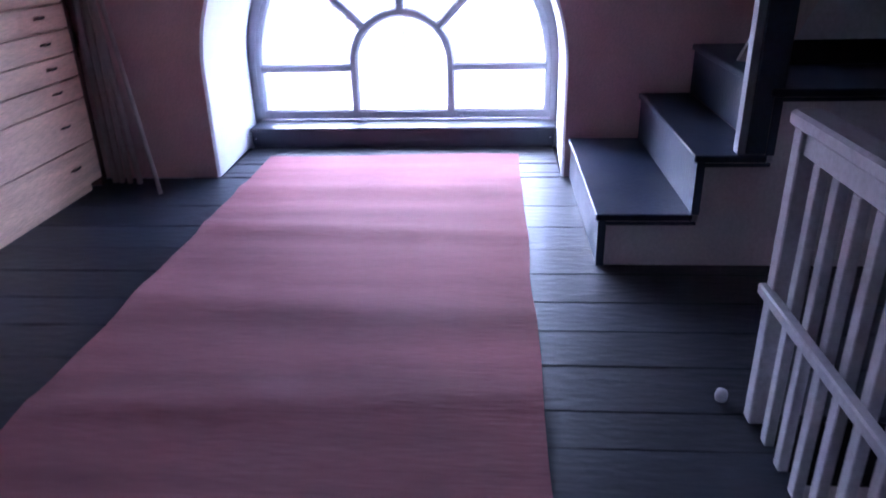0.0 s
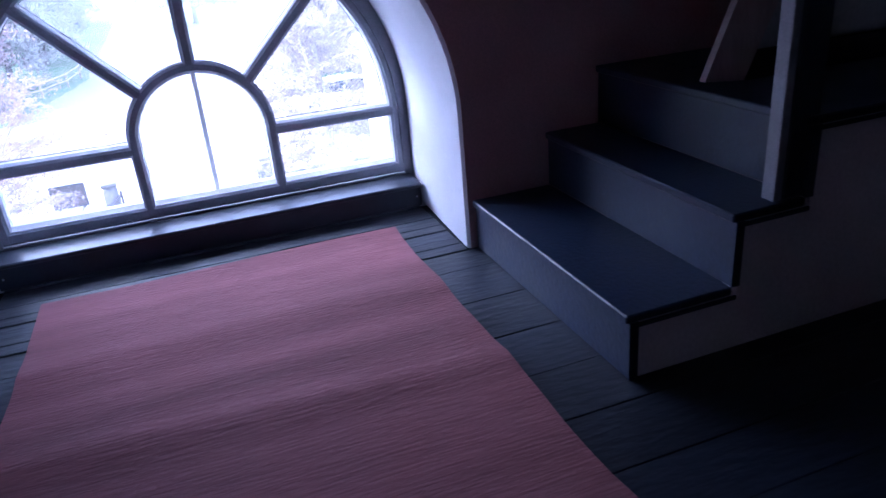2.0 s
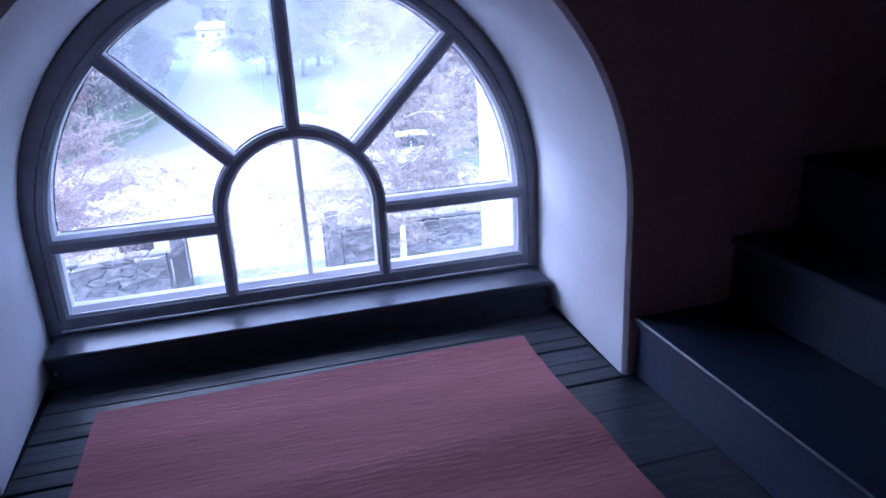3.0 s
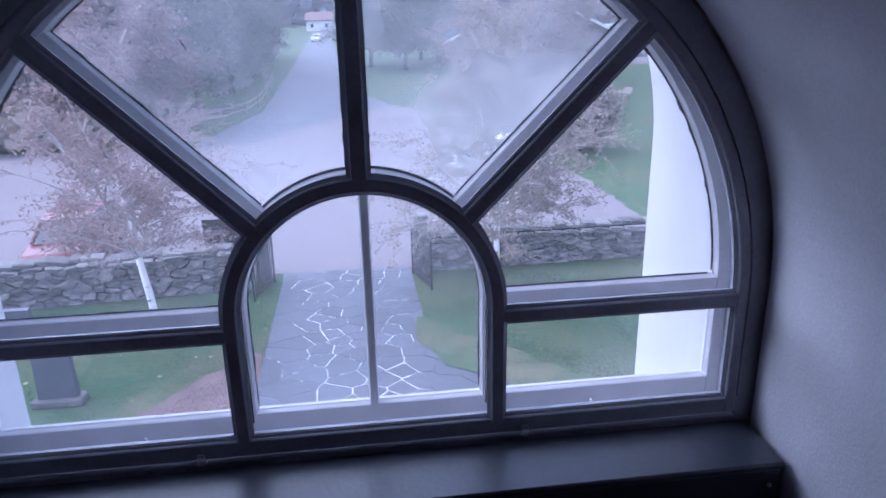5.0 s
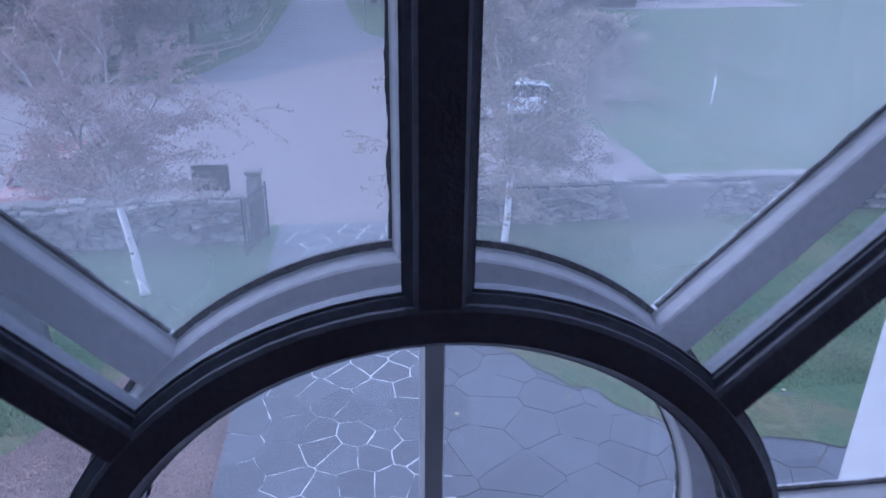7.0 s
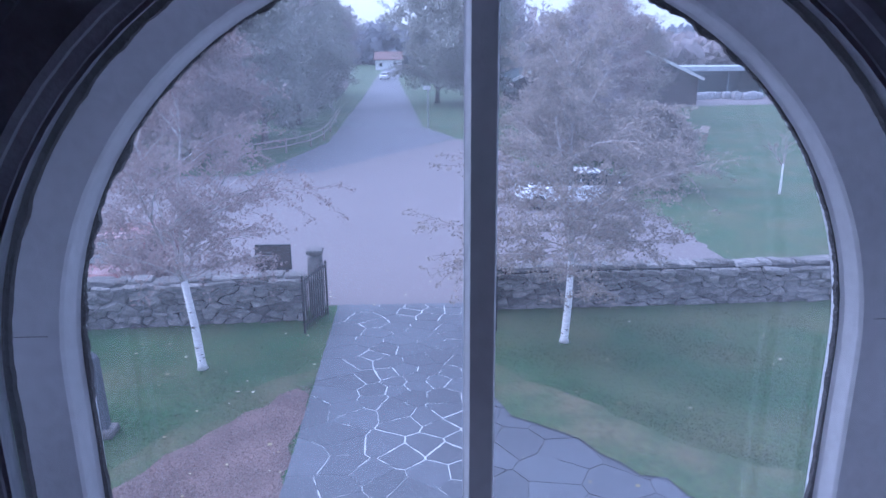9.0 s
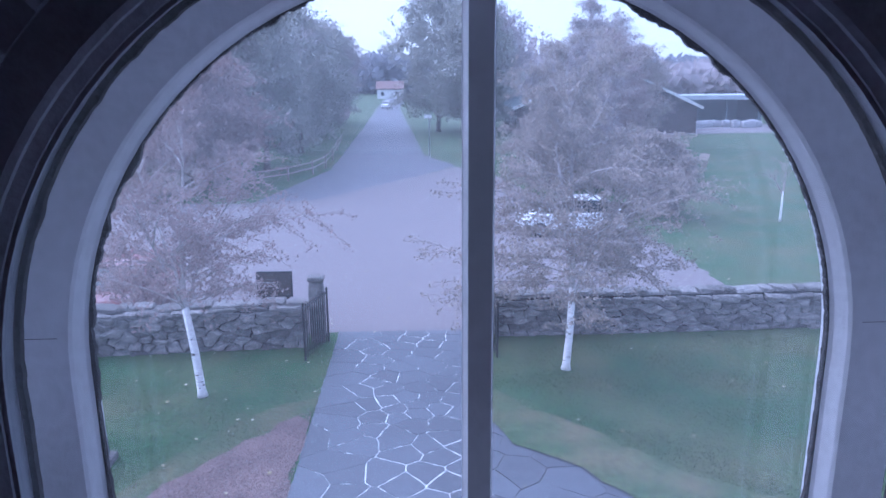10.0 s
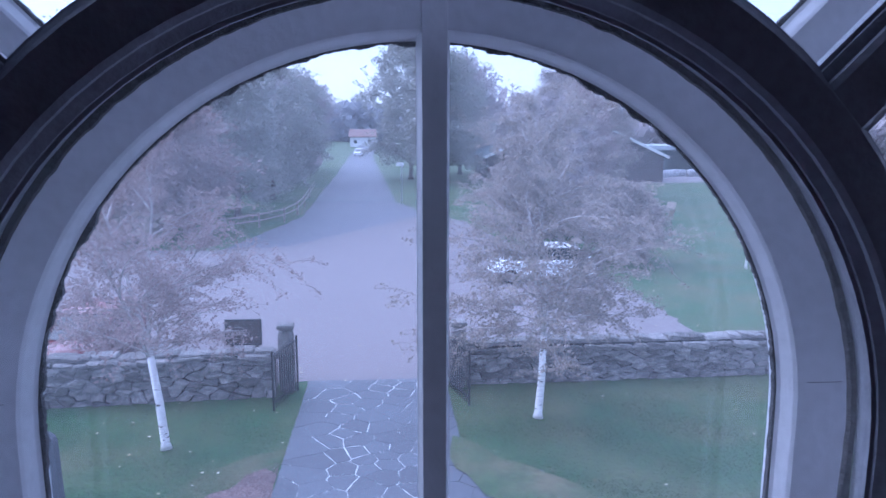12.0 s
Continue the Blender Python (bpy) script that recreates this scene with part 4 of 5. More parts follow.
def blades():
    """Short uneven lawn blades on both sides of the path."""
    rr = random.Random(77)
    verts, faces = [], []
    while len(faces) < 90000:
        x, y = rr.uniform(-10.5, 12.5), 8.4 + 8.0 * rr.random() ** 1.3
        patch = noise.noise((x * 0.8, y * 0.8, 3.1))
        if -2.2 < x < 1.25 or (x > 0 and y < 12.4 - 1.15 * (x - 1.2)) or (x < 0 and y < 12.1 + 1.42 * (x + 2.2)) or (x > 1.2 and y > 15.8) or (x < -2.2 and y > 15.3):
            continue
        if rr.random() > 0.65 + patch:
            continue
        h, a = rr.uniform(0.012, 0.034) * (1 + 0.6 * patch), rr.uniform(0, 6.3)
        c, k, n = math.cos(a) * 0.006, math.sin(a) * 0.006, len(verts)
        verts += [(x - c, y - k, GROUND), (x + c, y + k, GROUND), (x + rr.uniform(-0.03, 0.03), y + rr.uniform(-0.03, 0.03), GROUND + h)]
        faces.append((n, n + 1, n + 2))
    tagged(mesh_part("grass_blades", verts, faces, M["blade"], None), "short uneven green lawn blades beside the path", "grass", kind="stuff")


blades()


def pebbles():
    """Loose gravel stones lying on the reddish path."""
    rr = random.Random(78)
    verts, faces = [], []
    for _ in range(9000):
        x = -2.15 - 3.6 * rr.random() ** 1.2
        y = rr.uniform(6.5, 12.0 + 1.42 * (x + 2.2) + rr.gauss(0, 0.18))
        r, h, a, n = rr.uniform(0.008, 0.022), rr.uniform(0.008, 0.018), rr.uniform(0, 6.3), len(verts)
        verts += [(x + r * math.cos(a + k * 1.571) * rr.uniform(0.7, 1.2), y + r * math.sin(a + k * 1.571), GROUND + 0.012) for k in range(4)] + [(x, y, GROUND + 0.012 + h)]
        faces += [(n + k, n + (k + 1) % 4, n + 4) for k in range(4)]
    tagged(mesh_part("gravel_stones", verts, faces, M["pebble"], None), "loose reddish gravel stones on the path", "gravel", kind="stuff")


pebbles()


# ---- cars ----
def car(at, rz, paint, label, far=False):
    t = thing("car", at, label, "car", rz=rz)
    L, W = 4.3, 1.74
    # side outline, x from tail to nose
    low = [(-2.12, 0.32), (-2.15, 0.62), (-2.08, 0.92), (-1.3, 0.97), (0.75, 0.95), (1.75, 0.83), (2.10, 0.66), (2.14, 0.34)]
    cab = [(-1.85, 0.94), (-1.45, 1.36), (-0.9, 1.46), (0.0, 1.45), (0.45, 1.36), (1.15, 0.93)]
    bm = bmesh.new()

    def loft(outline, rows):
        rings = [[bm.verts.new((x * k, y, z0 + (z - z0) * kz)) for x, z in outline] for y, k, kz, z0 in rows]
        for r, q in zip(rings, rings[1:]):
            for i in range(len(outline)):
                j = (i + 1) % len(outline)
                bm.faces.new((r[i], r[j], q[j], q[i]))
        bm.faces.new(rings[0])
        bm.faces.new(rings[-1][::-1])

    loft(low, [(-W / 2, 0.93, 0.93, 0.3), (-W / 2 + 0.1, 1, 1, 0.3), (W / 2 - 0.1, 1, 1, 0.3), (W / 2, 0.93, 0.93, 0.3)])
    body = part("body", bm, paint, t)
    bm = bmesh.new()
    loft(cab, [(-0.72, 0.97, 0.93, 0.93), (-0.60, 1, 1, 0.93), (0.60, 1, 1, 0.93), (0.72, 0.97, 0.93, 0.93)])
    part("cabin", bm, M["car_glass"], t, "dark car windows")
    bm = bmesh.new()
    roof = [(-1.47, 1.37), (-0.9, 1.475), (0.0, 1.465), (0.44, 1.385), (0.0, 1.43), (-0.9, 1.44)]
    loft(roof, [(-0.66, 0.96, 1, 1), (-0.55, 1, 1, 1), (0.55, 1, 1, 1), (0.66, 0.96, 1, 1)])
    part("roof", bm, paint, t)
    for sy in (-1, 1):
        for px, a, b in ((-1.42, (-1.85, 0.95), (-1.46, 1.38)), (-0.3, (-0.30, 0.95), (-0.35, 1.44)), (1.0, (1.13, 0.95), (0.44, 1.37))):
            part("pillar", rod([(a[0], sy * 0.725, a[1]), (b[0], sy * 0.66, b[1])], [0.04, 0.035], 6), paint, t)
        for wx in (-1.33, 1.33):
            w = part("wheel", rod([(wx, sy * 0.68, 0.31), (wx, sy * 0.70, 0.31), (wx, sy * 0.86, 0.31), (wx, sy * 0.88, 0.31)], [0.28, 0.31, 0.31, 0.28], 20), M["tyre"], t)
            part("rim", rod([(wx, sy * 0.87, 0.31), (wx, sy * 0.889, 0.31)], [0.20, 0.17], 12), M["steel"], w)
        part("headlight", boxes(((2.02, sy * 0.62 - 0.17, 0.62), (2.13, sy * 0.62 + 0.17, 0.74)), bevel=0.02), M["steel"], t)
        part("tail_light", boxes(((-2.14, sy * 0.68 - 0.12, 0.66), (-2.06, sy * 0.68 + 0.12, 0.88)), bevel=0.02), M["lamp_red"], t)
    part("number_plate", boxes(((2.135, -0.26, 0.42), (2.165, 0.26, 0.54)), bevel=0.004), M["render"], t, "white number plate")
    part("grille", boxes(((2.09, -0.45, 0.56), (2.15, 0.45, 0.66)), bevel=0.01), M["car_glass"], t)
    return t


car((6.0, 27.6, GROUND + 0.010), 178, M["car_white"], "white parked hatchback car half hidden behind the birch")
car((-8.0, 18.4, GROUND + 0.010), -88, M["car_red"], "red parked car with white number plate beyond the wall")
car((-6.9, 150, GROUND + 0.016), -90, M["car_white"], "white car far off on the village road")


# ---- gate, posts, sign ----
def gate(at, rz):
    t = thing("gate", at, "open black iron gate leaf with upright bars", "gate", "churchyard gates", rz=rz)
    for z in (0.16, 1.22):
        part("rail", boxes(((0, -0.014, z), (1.25, 0.014, z + 0.04)), bevel=0.003), M["iron"], t)
    for i in range(12):
        x = 0.02 + i * 0.11
        part("bar", rod([(x, 0, 0.03), (x, 0, 1.30)], [0.012, 0.012], 6), M["iron"], t)
    part("stile", boxes(((-0.025, -0.02, 0.0), (0.02, 0.02, 1.36)), bevel=0.003), M["iron"], t)
    part("stile", boxes(((1.23, -0.02, 0.0), (1.275, 0.02, 1.36)), bevel=0.003), M["iron"], t)


gate((-2.30, 15.75, GROUND + 0.02), 253)
gate((1.28, 15.75, GROUND + 0.02), 287)


def rough_block(sx, sy, sz, seed, cuts=1, amp=0.1):
    rr = random.Random(seed)
    bm = bmesh.new()
    bmesh.ops.create_cube(bm, size=1.0)
    if cuts:
        bmesh.ops.subdivide_edges(bm, edges=bm.edges[:], cuts=cuts, use_grid_fill=True)
    for v in bm.verts:
        k = sum(abs(c) > 0.49 for c in v.co)
        f = 1.0 - (0.07 * (k == 2) + 0.16 * (k == 3))
        v.co = Vector((v.co.x * f * sx, v.co.y * f * sy, v.co.z * f * sz)) + Vector([rr.uniform(-amp, amp) * s for s in (sx, sy, sz)])
    return bm


def gate_post(x):
    t = thing("gate_post", (x, 15.85, GROUND), "squared grey stone gate post", "gate post", "gate posts")
    b = rough_block(0.36, 0.36, 1.56, 4, 3, 0.02)
    bmesh.ops.translate(b, vec=(0, 0, 0.76), verts=b.verts)
    part("shaft", b, M["stone"], t)
    c = rough_block(0.40, 0.40, 0.12, 6, 2, 0.03)
    bmesh.ops.translate(c, vec=(0, 0, 1.58), verts=c.verts)
    part("cap", c, M["stone"], t)


gate_post(-2.55)
gate_post(1.52)
sg = thing("notice_board", (-3.62, 16.30, GROUND), "dark brown notice board on two posts behind the wall", "notice board")
part("panel", boxes(((-0.40, -0.02, 1.04), (0.40, 0.02, 1.60)), bevel=0.008), M["signb"], sg)
part("frame", boxes(((-0.43, -0.03, 1.60), (0.43, 0.03, 1.64)), ((-0.43, -0.03, 1.00), (0.43, 0.03, 1.04)), ((-0.43, -0.03, 1.04), (-0.40, 0.03, 1.60)), ((0.40, -0.03, 1.04), (0.43, 0.03, 1.60)), bevel=0.003), M["iron"], sg)
for x in (-0.30, 0.30):
    part("post", boxes(((x - 0.04, 0.021, 0.0), (x + 0.04, 0.09, 1.58)), bevel=0.004), M["signb"], sg)
for i, w in enumerate((0.20, 0.34, 0.28)):
    part("lettering", boxes(((-0.22, -0.024, 1.44 - i * 0.09), (-0.22 + w, -0.0205, 1.455 - i * 0.09)), bevel=0), M["stone"], sg, "faint unreadable lines of text")


# ---- gravestones ----
def gravestone(at, w, h, rounded, label):
    t = thing("gravestone", at, label, "gravestone", "gravestones")
    pts = [(-w / 2, 0.14), (w / 2, 0.14), (w / 2 * 0.9, h * 0.86)]
    if rounded:
        pts += [(w / 2 * 0.9 * math.cos(a), h * 0.86 + w * 0.28 * math.sin(a)) for a in [math.pi * i / 8 for i in range(1, 8)]]
    pts.append((-w / 2 * 0.9, h * 0.86))
    bm = bmesh.new()
    a = [bm.verts.new((x, -0.08, z)) for x, z in pts]
    b = [bm.verts.new((x, 0.08, z)) for x, z in pts]
    bm.faces.new(a)
    bm.faces.new(b[::-1])
    for i in range(len(pts)):
        j = (i + 1) % len(pts)
        bm.faces.new((a[i], b[i], b[j], a[j]))
    part("slab", bm, M["flag"], t, "dark grey stone slab")
    part("base", boxes(((-w / 2 - 0.1, -0.18, 0.0), (w / 2 + 0.1, 0.18, 0.14)), bevel=0.02), M["stone"], t)


gravestone((-5.62, 10.35, GROUND), 0.68, 1.55, True, "tall dark gravestone with rounded top on a pale base")
gravestone((-7.25, 12.7, GROUND), 0.70, 1.10, False, "low dark square gravestone on the grass")

# ---- far fence, sign post, lamps ----
fence = thing("road_fence", (0, 0, GROUND), "low pale wooden fence along the road edge", "fence")
fp = [(-11.5, 40.0), (-9.8, 41.5), (-8.2, 43.6), (-7.1, 46.5), (-6.7, 50), (-6.8, 55), (-7.2, 62), (-7.6, 70)]
for (ax, ay), (bx, by) in zip(fp, fp[1:]):
    part("post", boxes(((ax - 0.05, ay - 0.05, 0), (ax + 0.05, ay + 0.05, 0.95)), bevel=0.01), M["twig"], fence)
    for z in (0.45, 0.82):
        part("rail", rod([(ax, ay, z), (bx, by, z)], [0.04, 0.04], 6), M["twig"], fence)
sp2 = thing("road_sign", (0.75, 57, GROUND), "small white road sign on a thin steel pole", "road sign")
part("pole", rod([(0, 0, 0), (0, 0, 3.2)], [0.05, 0.045], 8), M["steel"], sp2)
part("plate", boxes(((-0.42, -0.03, 3.02), (0.22, 0.03, 3.30)), bevel=0.01), M["render"], sp2)
lp = thing("street_lamp", (16.5, 128, GROUND), "tall grey street lamp far off", "street lamp")
part("pole", rod([(0, 0, 0), (0, 0, 7.0)], [0.09, 0.06], 8), M["steel"], lp)
part("arm", rod([(0, 0, 7.0), (0.9, 0, 7.25)], [0.05, 0.05], 6), M["steel"], lp)
part("head", boxes(((0.8, -0.15, 7.2), (1.5, 0.15, 7.34)), bevel=0.03), M["render"], lp)


# ---- buildings ----
def house(name, at, w, d, eave, ridge, wall_m, roof_m, label, along=True, windows=(), verge=None, rz=0):
    t = thing(name, at, label, "house", rz=rz)
    bm = bmesh.new()
    box(bm, (-w / 2, 0, 0), (w / 2, d, eave))
    if not along:
        for y in (0.0, d):
            bm.faces.new([bm.verts.new(p) for p in ((-w / 2, y, eave), (w / 2, y, eave), (0, y, ridge))])
    part("wall", bm, wall_m, t)
    rf = bmesh.new()
    o, th = 0.45, 0.18
    if along:
        prof = [(-o, eave - 0.1), (d / 2, ridge), (d + o, eave - 0.1), (d + o, eave - 0.1 + th), (d / 2, ridge + th), (-o, eave - 0.1 + th)]
        a = [rf.verts.new((-w / 2 - o, y, z)) for y, z in prof]
        b = [rf.verts.new((w / 2 + o, y, z)) for y, z in prof]
    else:
        prof = [(-w / 2 - o, eave - 0.2), (0, ridge), (w / 2 + o, eave - 0.2), (w / 2 + o, eave - 0.2 + th), (0, ridge + th), (-w / 2 - o, eave - 0.2 + th)]
        a = [rf.verts.new((x, -o, z)) for x, z in prof]
        b = [rf.verts.new((x, d + o, z)) for x, z in prof]
    rf.faces.new(a[:2] + a[4:])
    rf.faces.new(a[1:5])
    rf.faces.new((b[:2] + b[4:])[::-1])
    rf.faces.new(b[1:5][::-1])
    for i in range(6):
        rf.faces.new((a[i], b[i], b[(i + 1) % 6], a[(i + 1) % 6]))
    part("roof", rf, roof_m, t)
    if verge:
        for s in (-1, 1):
            part("barge_board", rod([(s * (w / 2 + o), -o - 0.08, eave - 0.15), (0, -o - 0.08, ridge + 0.1)], [0.20, 0.20], 4), verge, t, "white barge board")
    for x, z, ww, hh in windows:
        f = part("window", boxes(((x - ww / 2, -0.06, z), (x + ww / 2, 0.02, z + hh)), bevel=0.02), M["render"], t)
        part("pane", boxes(((x - ww / 2 + 0.1, -0.08, z + 0.1), (x + ww / 2 - 0.1, -0.061, z + hh - 0.1)), bevel=0), M["car_glass"], f)
    return t


house("house", (-8.6, 215, GROUND), 7.5, 9, 2.9, 5.0, M["render"], M["tile"], "white rendered house with red tiled roof far along the road", True, ((-2.2, 0.9, 1.1, 1.2), (2.0, 0.9, 1.1, 1.2)))
house("barn", (20.5, 78, GROUND), 20, 12, 2.9, 7.4, M["barn"], M["shade"], "dark red barn with white barge boards behind trees", False, (), M["render"])
shed = thing("open_shed", (37.5, 92, GROUND), "long open-fronted machine shed with pale tin roof", "shed")
part("wall", boxes(((-7, 7.0, 0), (7, 7.2, 3.6)), ((-7, 0, 0), (-6.8, 7, 3.4)), ((6.8, 0, 0), (7, 7, 3.4)), ((-7, 0.0, 0), (-1.5, 0.15, 3.2)), bevel=0), M["shade"], shed)
part("roof", boxes(((-7.4, -0.6, 3.5), (7.4, 7.6, 3.7)), bevel=0, ), M["tin"], shed)
part("fascia", boxes(((-7.4, -0.62, 3.15), (7.4, -0.5, 3.5)), bevel=0), M["tin"], shed)
for x in (-2, 2.4, 6.6):
    part("post", boxes(((x - 0.1, 0, 0), (x + 0.1, 0.2, 3.2)), bevel=0), M["shade"], shed)
sheet("farm_yard", wavy([(27, 76), (52, 80), (52, 91), (29, 90), (24, 80)], 0.3, 9, 1.5), GROUND + 0.012, M["lot"], "pale gravel farm yard before the shed", "yard")
for i in range(9):
    bx = 33.5 + i * 0.95
    bl = thing("wrapped_bale", (bx, 86 + R.uniform(-1, 1), GROUND + 0.012), "white wrapped bale in the farm yard", "bale", "wrapped bales")
    part("wrap", rough_block(0.95, 1.0, R.uniform(0.7, 1.1), 100 + i, 2, 0.05), M["bale"], bl)
    bl.location.z += 0.42

bl = thing("wrapped_bale", (20.6, 60.0, GROUND + 0.42), "white wrapped bale lying on the grass", "bale", "wrapped bales")
part("wrap", rough_block(1.5, 0.9, 0.8, 130, 2, 0.06), M["render"], bl)

# ---- churchyard walls, stone by stone ----
def clip(poly, a, b, c):
    """The part of a polygon where a x + b y is at most c."""
    out = []
    for p, q in zip(poly, poly[1:] + poly[:1]):
        dp, dq = a * p[0] + b * p[1] - c, a * q[0] + b * q[1] - c
        if dp <= 0:
            out.append(p)
        if (dp < 0 < dq) or (dq < 0 < dp):
            k = dp / (dp - dq)
            out.append((p[0] + (q[0] - p[0]) * k, p[1] + (q[1] - p[1]) * k))
    return out


SLABS = []
for k in range(8):
    b = rough_block(1, 1, 1, 200 + k, 2, 0.06)
    me = bpy.data.meshes.new("cap_stone")
    b.to_mesh(me)
    b.free()
    me.materials.append(M["stone"])
    SLABS.append(me)


def stone_wall(name, xa, xb, ya, yb2, height, seed, label, flatness, gap_top, small, large):
    """Rubble wall: odd-shaped stones fitted to each other, uneven cap stones on top."""
    rr = random.Random(seed)
    d = Vector((xb - xa, yb2 - ya, 0))
    ln, ang = d.length, math.atan2(d.y, d.x)
    w = thing(name, (xa, ya, GROUND), label, "stone wall", kind="structure", rz=math.degrees(ang))
    part("core", boxes(((0.02, 0.06, 0), (ln - 0.02, 0.50, height - 0.10)), bevel=0), M["gap"], w)
    body = height - gap_top
    seeds = []
    for _ in range(5000):
        x, z = rr.uniform(0, ln), rr.uniform(0.0, body)
        need = rr.uniform(small, large)
        if all((x - p) ** 2 + ((z - q) * flatness) ** 2 > need * need for p, q in seeds):
            seeds.append((x, z))
    for i, (sx, sz) in enumerate(seeds):
        poly = [(max(sx - 0.7, 0), 0), (min(sx + 0.7, ln), 0), (min(sx + 0.7, ln), body), (max(sx - 0.7, 0), body)]
        for j, (tx, tz) in enumerate(seeds):
            if i != j and abs(tx - sx) < 1.3:
                a, b = tx - sx, (tz - sz) * flatness ** 2
                n = math.hypot(a, b)
                poly = clip(poly, a / n, b / n, (a * (sx + tx) / 2 + b * (sz + tz) / 2) / n - rr.uniform(0.002, 0.012))
        if len(poly) < 3:
            continue
        out = rr.uniform(-0.05, 0.03)
        pts = []
        for p, q in zip(poly, poly[1:] + poly[:1]):
            pts.append((p[0] + rr.uniform(-0.022, 0.022), p[1] + rr.uniform(-0.018, 0.018)))
            if math.hypot(q[0] - p[0], q[1] - p[1]) > 0.17:
                pts.append(((p[0] + q[0]) / 2 + rr.uniform(-0.02, 0.02), (p[1] + q[1]) / 2 + rr.uniform(-0.018, 0.018)))
        tilt, turn = rr.uniform(-0.16, 0.22), rr.uniform(-0.16, 0.16)
        cx, cz = sum(p[0] for p in pts) / len(pts), sum(p[1] for p in pts) / len(pts)
        bm = bmesh.new()
        rings = []
        for k, y in ((1.0, 0.16), (1.0, out + 0.03), (0.93, out), (0.5, out - rr.uniform(0.0, 0.03))):
            rings.append([bm.verts.new(((x - cx) * k, y + ((x - cx) * turn - (z - cz) * tilt + rr.uniform(-0.014, 0.014) if y < 0.15 else 0), (z - cz) * k)) for x, z in pts])
        m = len(pts)
        for r, q in zip(rings, rings[1:]):
            for k in range(m):
                bm.faces.new((r[k], r[(k + 1) % m], q[(k + 1) % m], q[k]))
        bm.faces.new(rings[-1])
        part("stone", bm, M["stone"], w).location = (cx, 0, cz)
    for row in range(2):
        x = rr.uniform(-0.2, 0)
        while x < ln - 0.1:
            wd = rr.uniform(0.24, 0.75)
            ob = new("cap_stone", rr.choice(SLABS))
            ob.parent = w
            th = gap_top * rr.uniform(0.65, 1.0) * 0.72
            ob.matrix_basis = Matrix.LocRotScale((min(x + wd / 2, ln - 0.1), 0.24 + rr.uniform(-0.05, 0.05) + row * 0.08, body + gap_top * (0.27 + 0.42 * row) + rr.uniform(-0.02, 0.02)),
                                                 Euler((rr.uniform(-0.08, 0.08), rr.uniform(-0.10, 0.10), rr.uniform(-0.12, 0.12) + (math.pi if rr.random() < 0.5 else 0))), (wd * 1.04, 0.58 - 0.14 * row, th))
            x += wd
    return w


stone_wall("stone_wall", -13.5, -2.75, 14.55, 15.45, 1.10, 31, "grey dry stone wall of rough field stones", 1.7, 0.20, 0.20, 0.62)
stone_wall("stone_wall_2", 1.75, 16.5, 15.90, 16.30, 1.05, 32, "grey dry stone churchyard wall with flat cap stones", 2.2, 0.30, 0.20, 0.58)


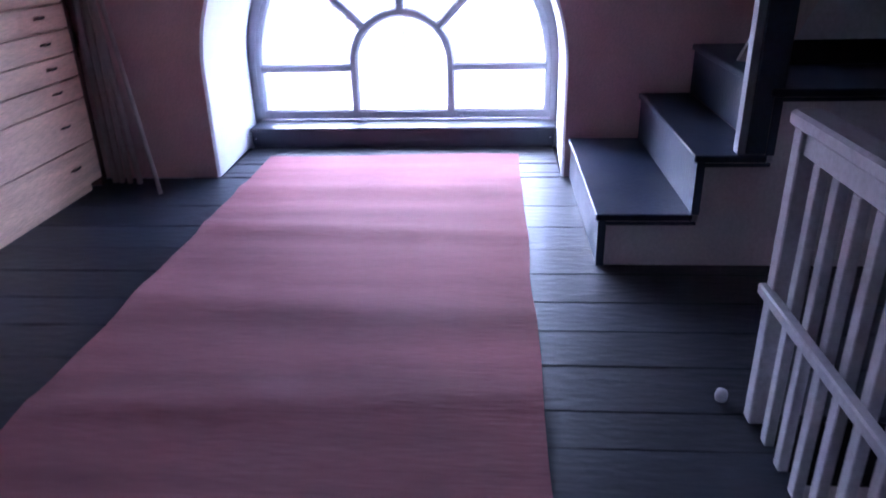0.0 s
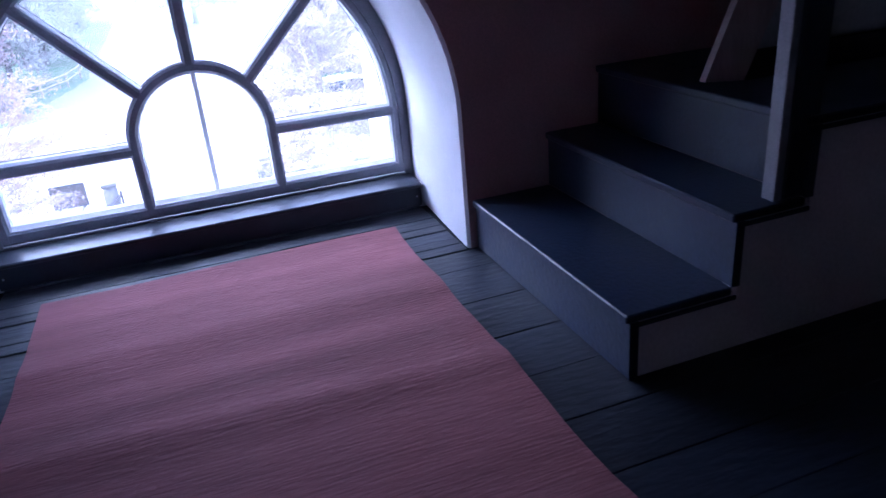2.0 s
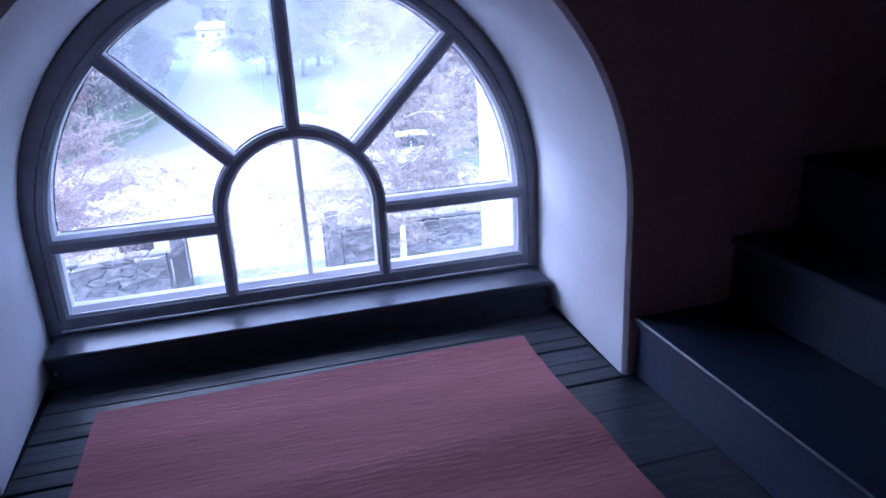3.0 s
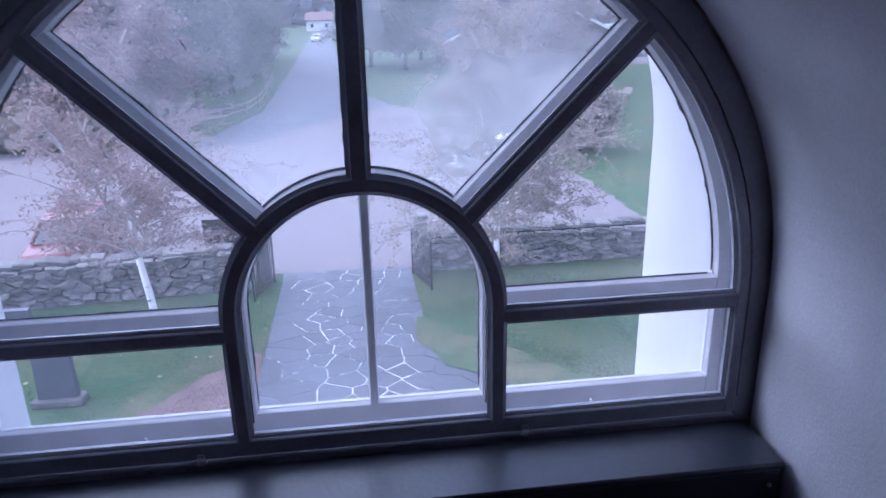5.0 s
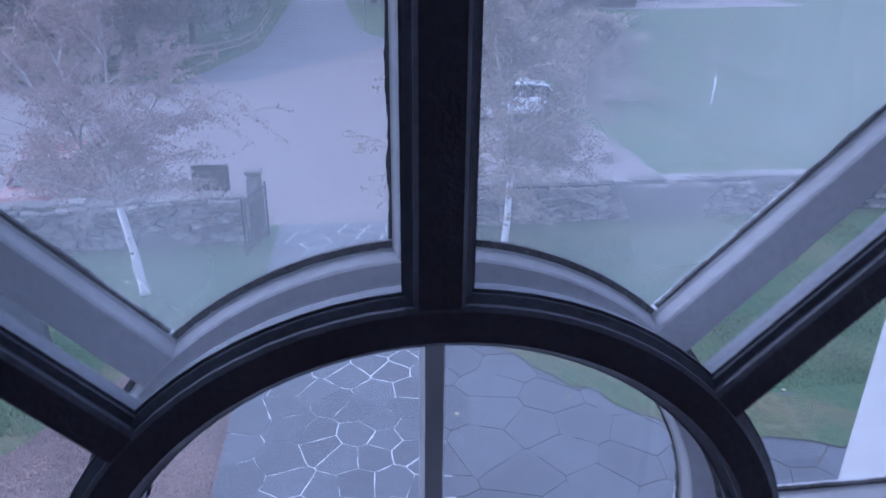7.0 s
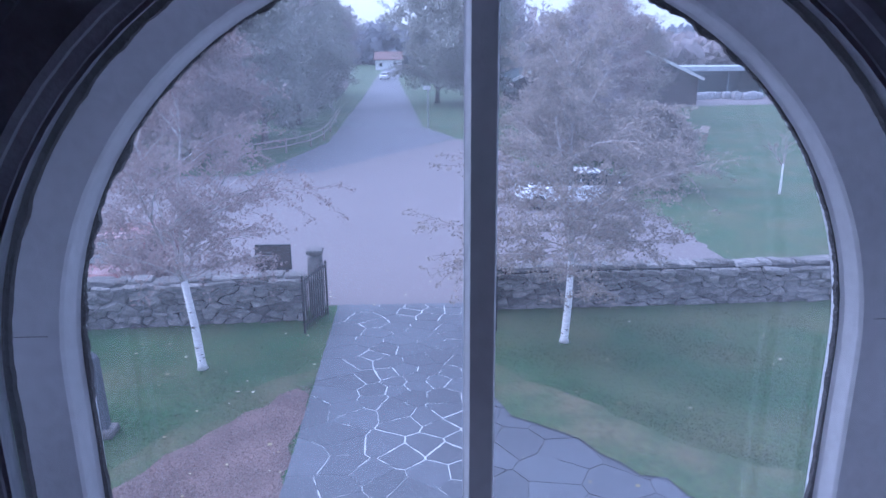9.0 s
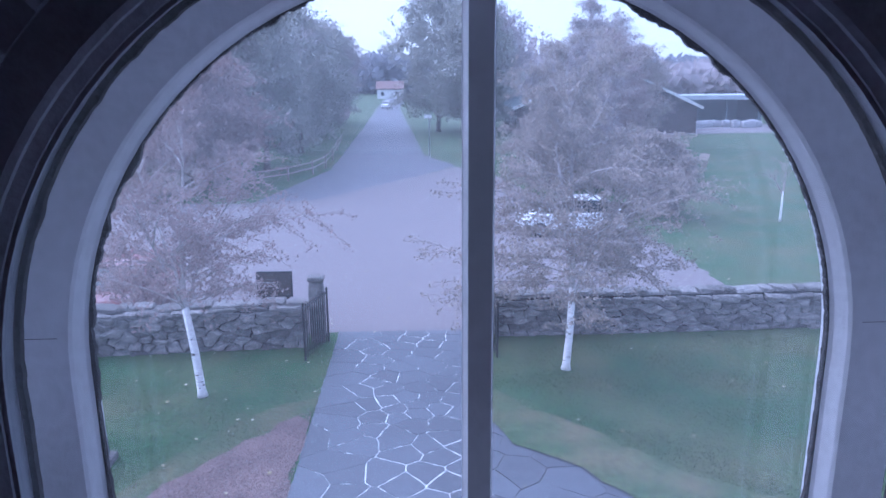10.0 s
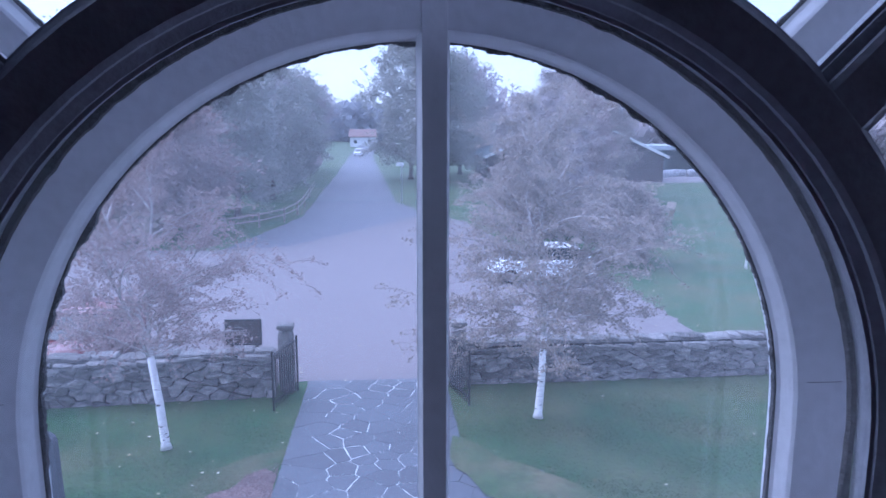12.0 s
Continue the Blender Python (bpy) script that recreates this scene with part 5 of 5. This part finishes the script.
# ---- paving, stone by stone ----
def paving():
    rr = random.Random(17)
    pv = tagged(sheet("paving", [(-2.09, 1.2), (1.02, 1.2), (1.02, 8.0), (1.02, 16.34), (-2.09, 16.34)], GROUND + 0.018, M["mortar"], "slate flagstone path with pale mortar joints", "paving"))
    bed = [(1.02, 1.2), (7.0, 1.2), (7.0, 7.2), (4.9, 7.7), (3.2, 9.4), (2.6, 10.3), (1.7, 10.9), (1.25, 12.0), (1.2, 16.4), (1.02, 16.4)]
    pd = sheet("paving_side", bed, GROUND + 0.014, M["bed"], "slate flagstones with dark earth joints", "paving")

    def right(y):
        ks = ((1.2, 7.0), (7.2, 6.6), (7.7, 4.9), (9.4, 3.2), (10.3, 2.6), (10.9, 1.7), (12.0, 1.25), (16.4, 1.2))
        for (a, p), (b, q) in zip(ks, ks[1:]):
            if a <= y <= b:
                return p + (q - p) * (y - a) / (b - a)
        return 1.2

    seeds = []
    for _ in range(6000):
        x, y = rr.uniform(-2.1, 7.0), rr.uniform(1.4, 16.4)
        if x > right(y) + 0.1:
            continue
        need = 0.26 + 0.55 * abs(noise.noise((x * 1.7, y * 1.7, 2.0))) + (0.30 if x < -1.45 or x > 1.0 else 0.08)
        if all((x - p) ** 2 + ((y - q) * 1.15) ** 2 > need * need for p, q in seeds):
            seeds.append((x, y))

    made = 0
    for i, (sx, sy) in enumerate(seeds):
        poly = [(sx - 1.2, sy - 1.2), (sx + 1.2, sy - 1.2), (sx + 1.2, sy + 1.2), (sx - 1.2, sy + 1.2)]
        g = rr.choice((0.002, 0.004, 0.009, 0.014)) * (0.35 if sx < -1.4 else 1.0 if sx < 0.9 else 0.5)
        for j, (tx, ty) in enumerate(seeds):
            if i != j and abs(tx - sx) < 2.2 and abs(ty - sy) < 2.2:
                a, b = tx - sx, ty - sy
                ln = math.hypot(a, b)
                poly = clip(poly, a / ln, b / ln, (a * (sx + tx) / 2 + b * (sy + ty) / 2) / ln - g)
        poly = clip(poly, -1, 0, 2.12)
        poly = clip(poly, 0, 1, 16.38)
        poly = clip(poly, 1, 0, max(right(sy), right(min(sy + 0.4, 16.3))) + 0.05)
        if len(poly) < 3:
            continue
        bm = bmesh.new()
        h = 0.022 + rr.uniform(-0.002, 0.003)
        pts = []
        for p, q in zip(poly, poly[1:] + poly[:1]):
            pts.append(p)
            n = int(math.hypot(q[0] - p[0], q[1] - p[1]) / 0.13)
            for k in range(1, n):
                pts.append((p[0] + (q[0] - p[0]) * k / n + rr.uniform(-0.012, 0.012), p[1] + (q[1] - p[1]) * k / n + rr.uniform(-0.012, 0.012)))
        lo = [bm.verts.new((x - sx, y2 - sy, 0.002)) for x, y2 in pts]
        hi = [bm.verts.new(((x - sx) * 0.991, (y2 - sy) * 0.991, h)) for x, y2 in pts]
        bm.faces.new(hi)
        for k in range(len(pts)):
            bm.faces.new((lo[k], lo[(k + 1) % len(pts)], hi[(k + 1) % len(pts)], hi[k]))
        ob = part("flagstone", bm, M["flag"], pv if sx < 1.0 else pd)
        ob.location = (sx, sy, GROUND + 0.002)
        made += 1
    return made


paving()


# ---- floorboards, one by one ----
def floorboards():
    rr = random.Random(29)
    y = yb + 0.01
    while y < WALL_Y - 0.01:
        w = min(rr.uniform(0.24, 0.34), WALL_Y - 0.006 - y)
        runs = [(x0 + 0.004, x1 - 0.004)]
        if STAIR_Y2 < y + w and y < STAIR_Y and y + w > STAIR_Y2:
            runs = [(x0 + 0.004, STAIR_X - 0.0), (STAIR_X2, x1 - 0.004)]
        if y < STAIR_Y < y + w:
            w = max(STAIR_Y - y, 0.05)
        for a, b in runs:
            z = rr.uniform(-0.003, 0.0)
            part("plank", boxes(((a, y + 0.0015, -0.027), (b, y + w - 0.0015, z)), bevel=0.002), M["floor"], floor)
        y += w
    y = WALL_Y
    while y < -0.235:
        w = min(rr.uniform(0.085, 0.13), -0.226 - y)
        if w < 0.03:
            break
        part("plank", boxes(((-1.158, y + 0.003, -0.027), (1.158, y + w - 0.002, rr.uniform(-0.006, 0.0))), bevel=0.004), M["floor"], floor)
        y += w


floorboards()

# the churchyard and village turned and sized to the tower
SITE = Matrix.Translation((0, 0, GROUND)) @ Matrix.Rotation(radians(-0.43), 4, "Z") @ Matrix.Scale(1.045, 4) @ Matrix.Translation((0, 0, -GROUND))
OUTDOOR = ("ground", "parking_lot", "road", "gravel_path", "turf_edge", "birch_tree", "sapling", "roadside_tree", "tall_tree", "garden_tree", "far_woods", "shrubs", "bush",
           "fallen_leaves", "grass_blades", "gravel_stones", "car", "gate", "road_fence", "road_sign", "notice_board", "gravestone", "street_lamp", "house", "barn", "open_shed", "farm_yard", "wrapped_bale", "stone_wall", "paving")
for ob in list(scene.objects):
    if ob.parent is None and ob.name.startswith(OUTDOOR):
        ob.matrix_basis = SITE @ ob.matrix_basis
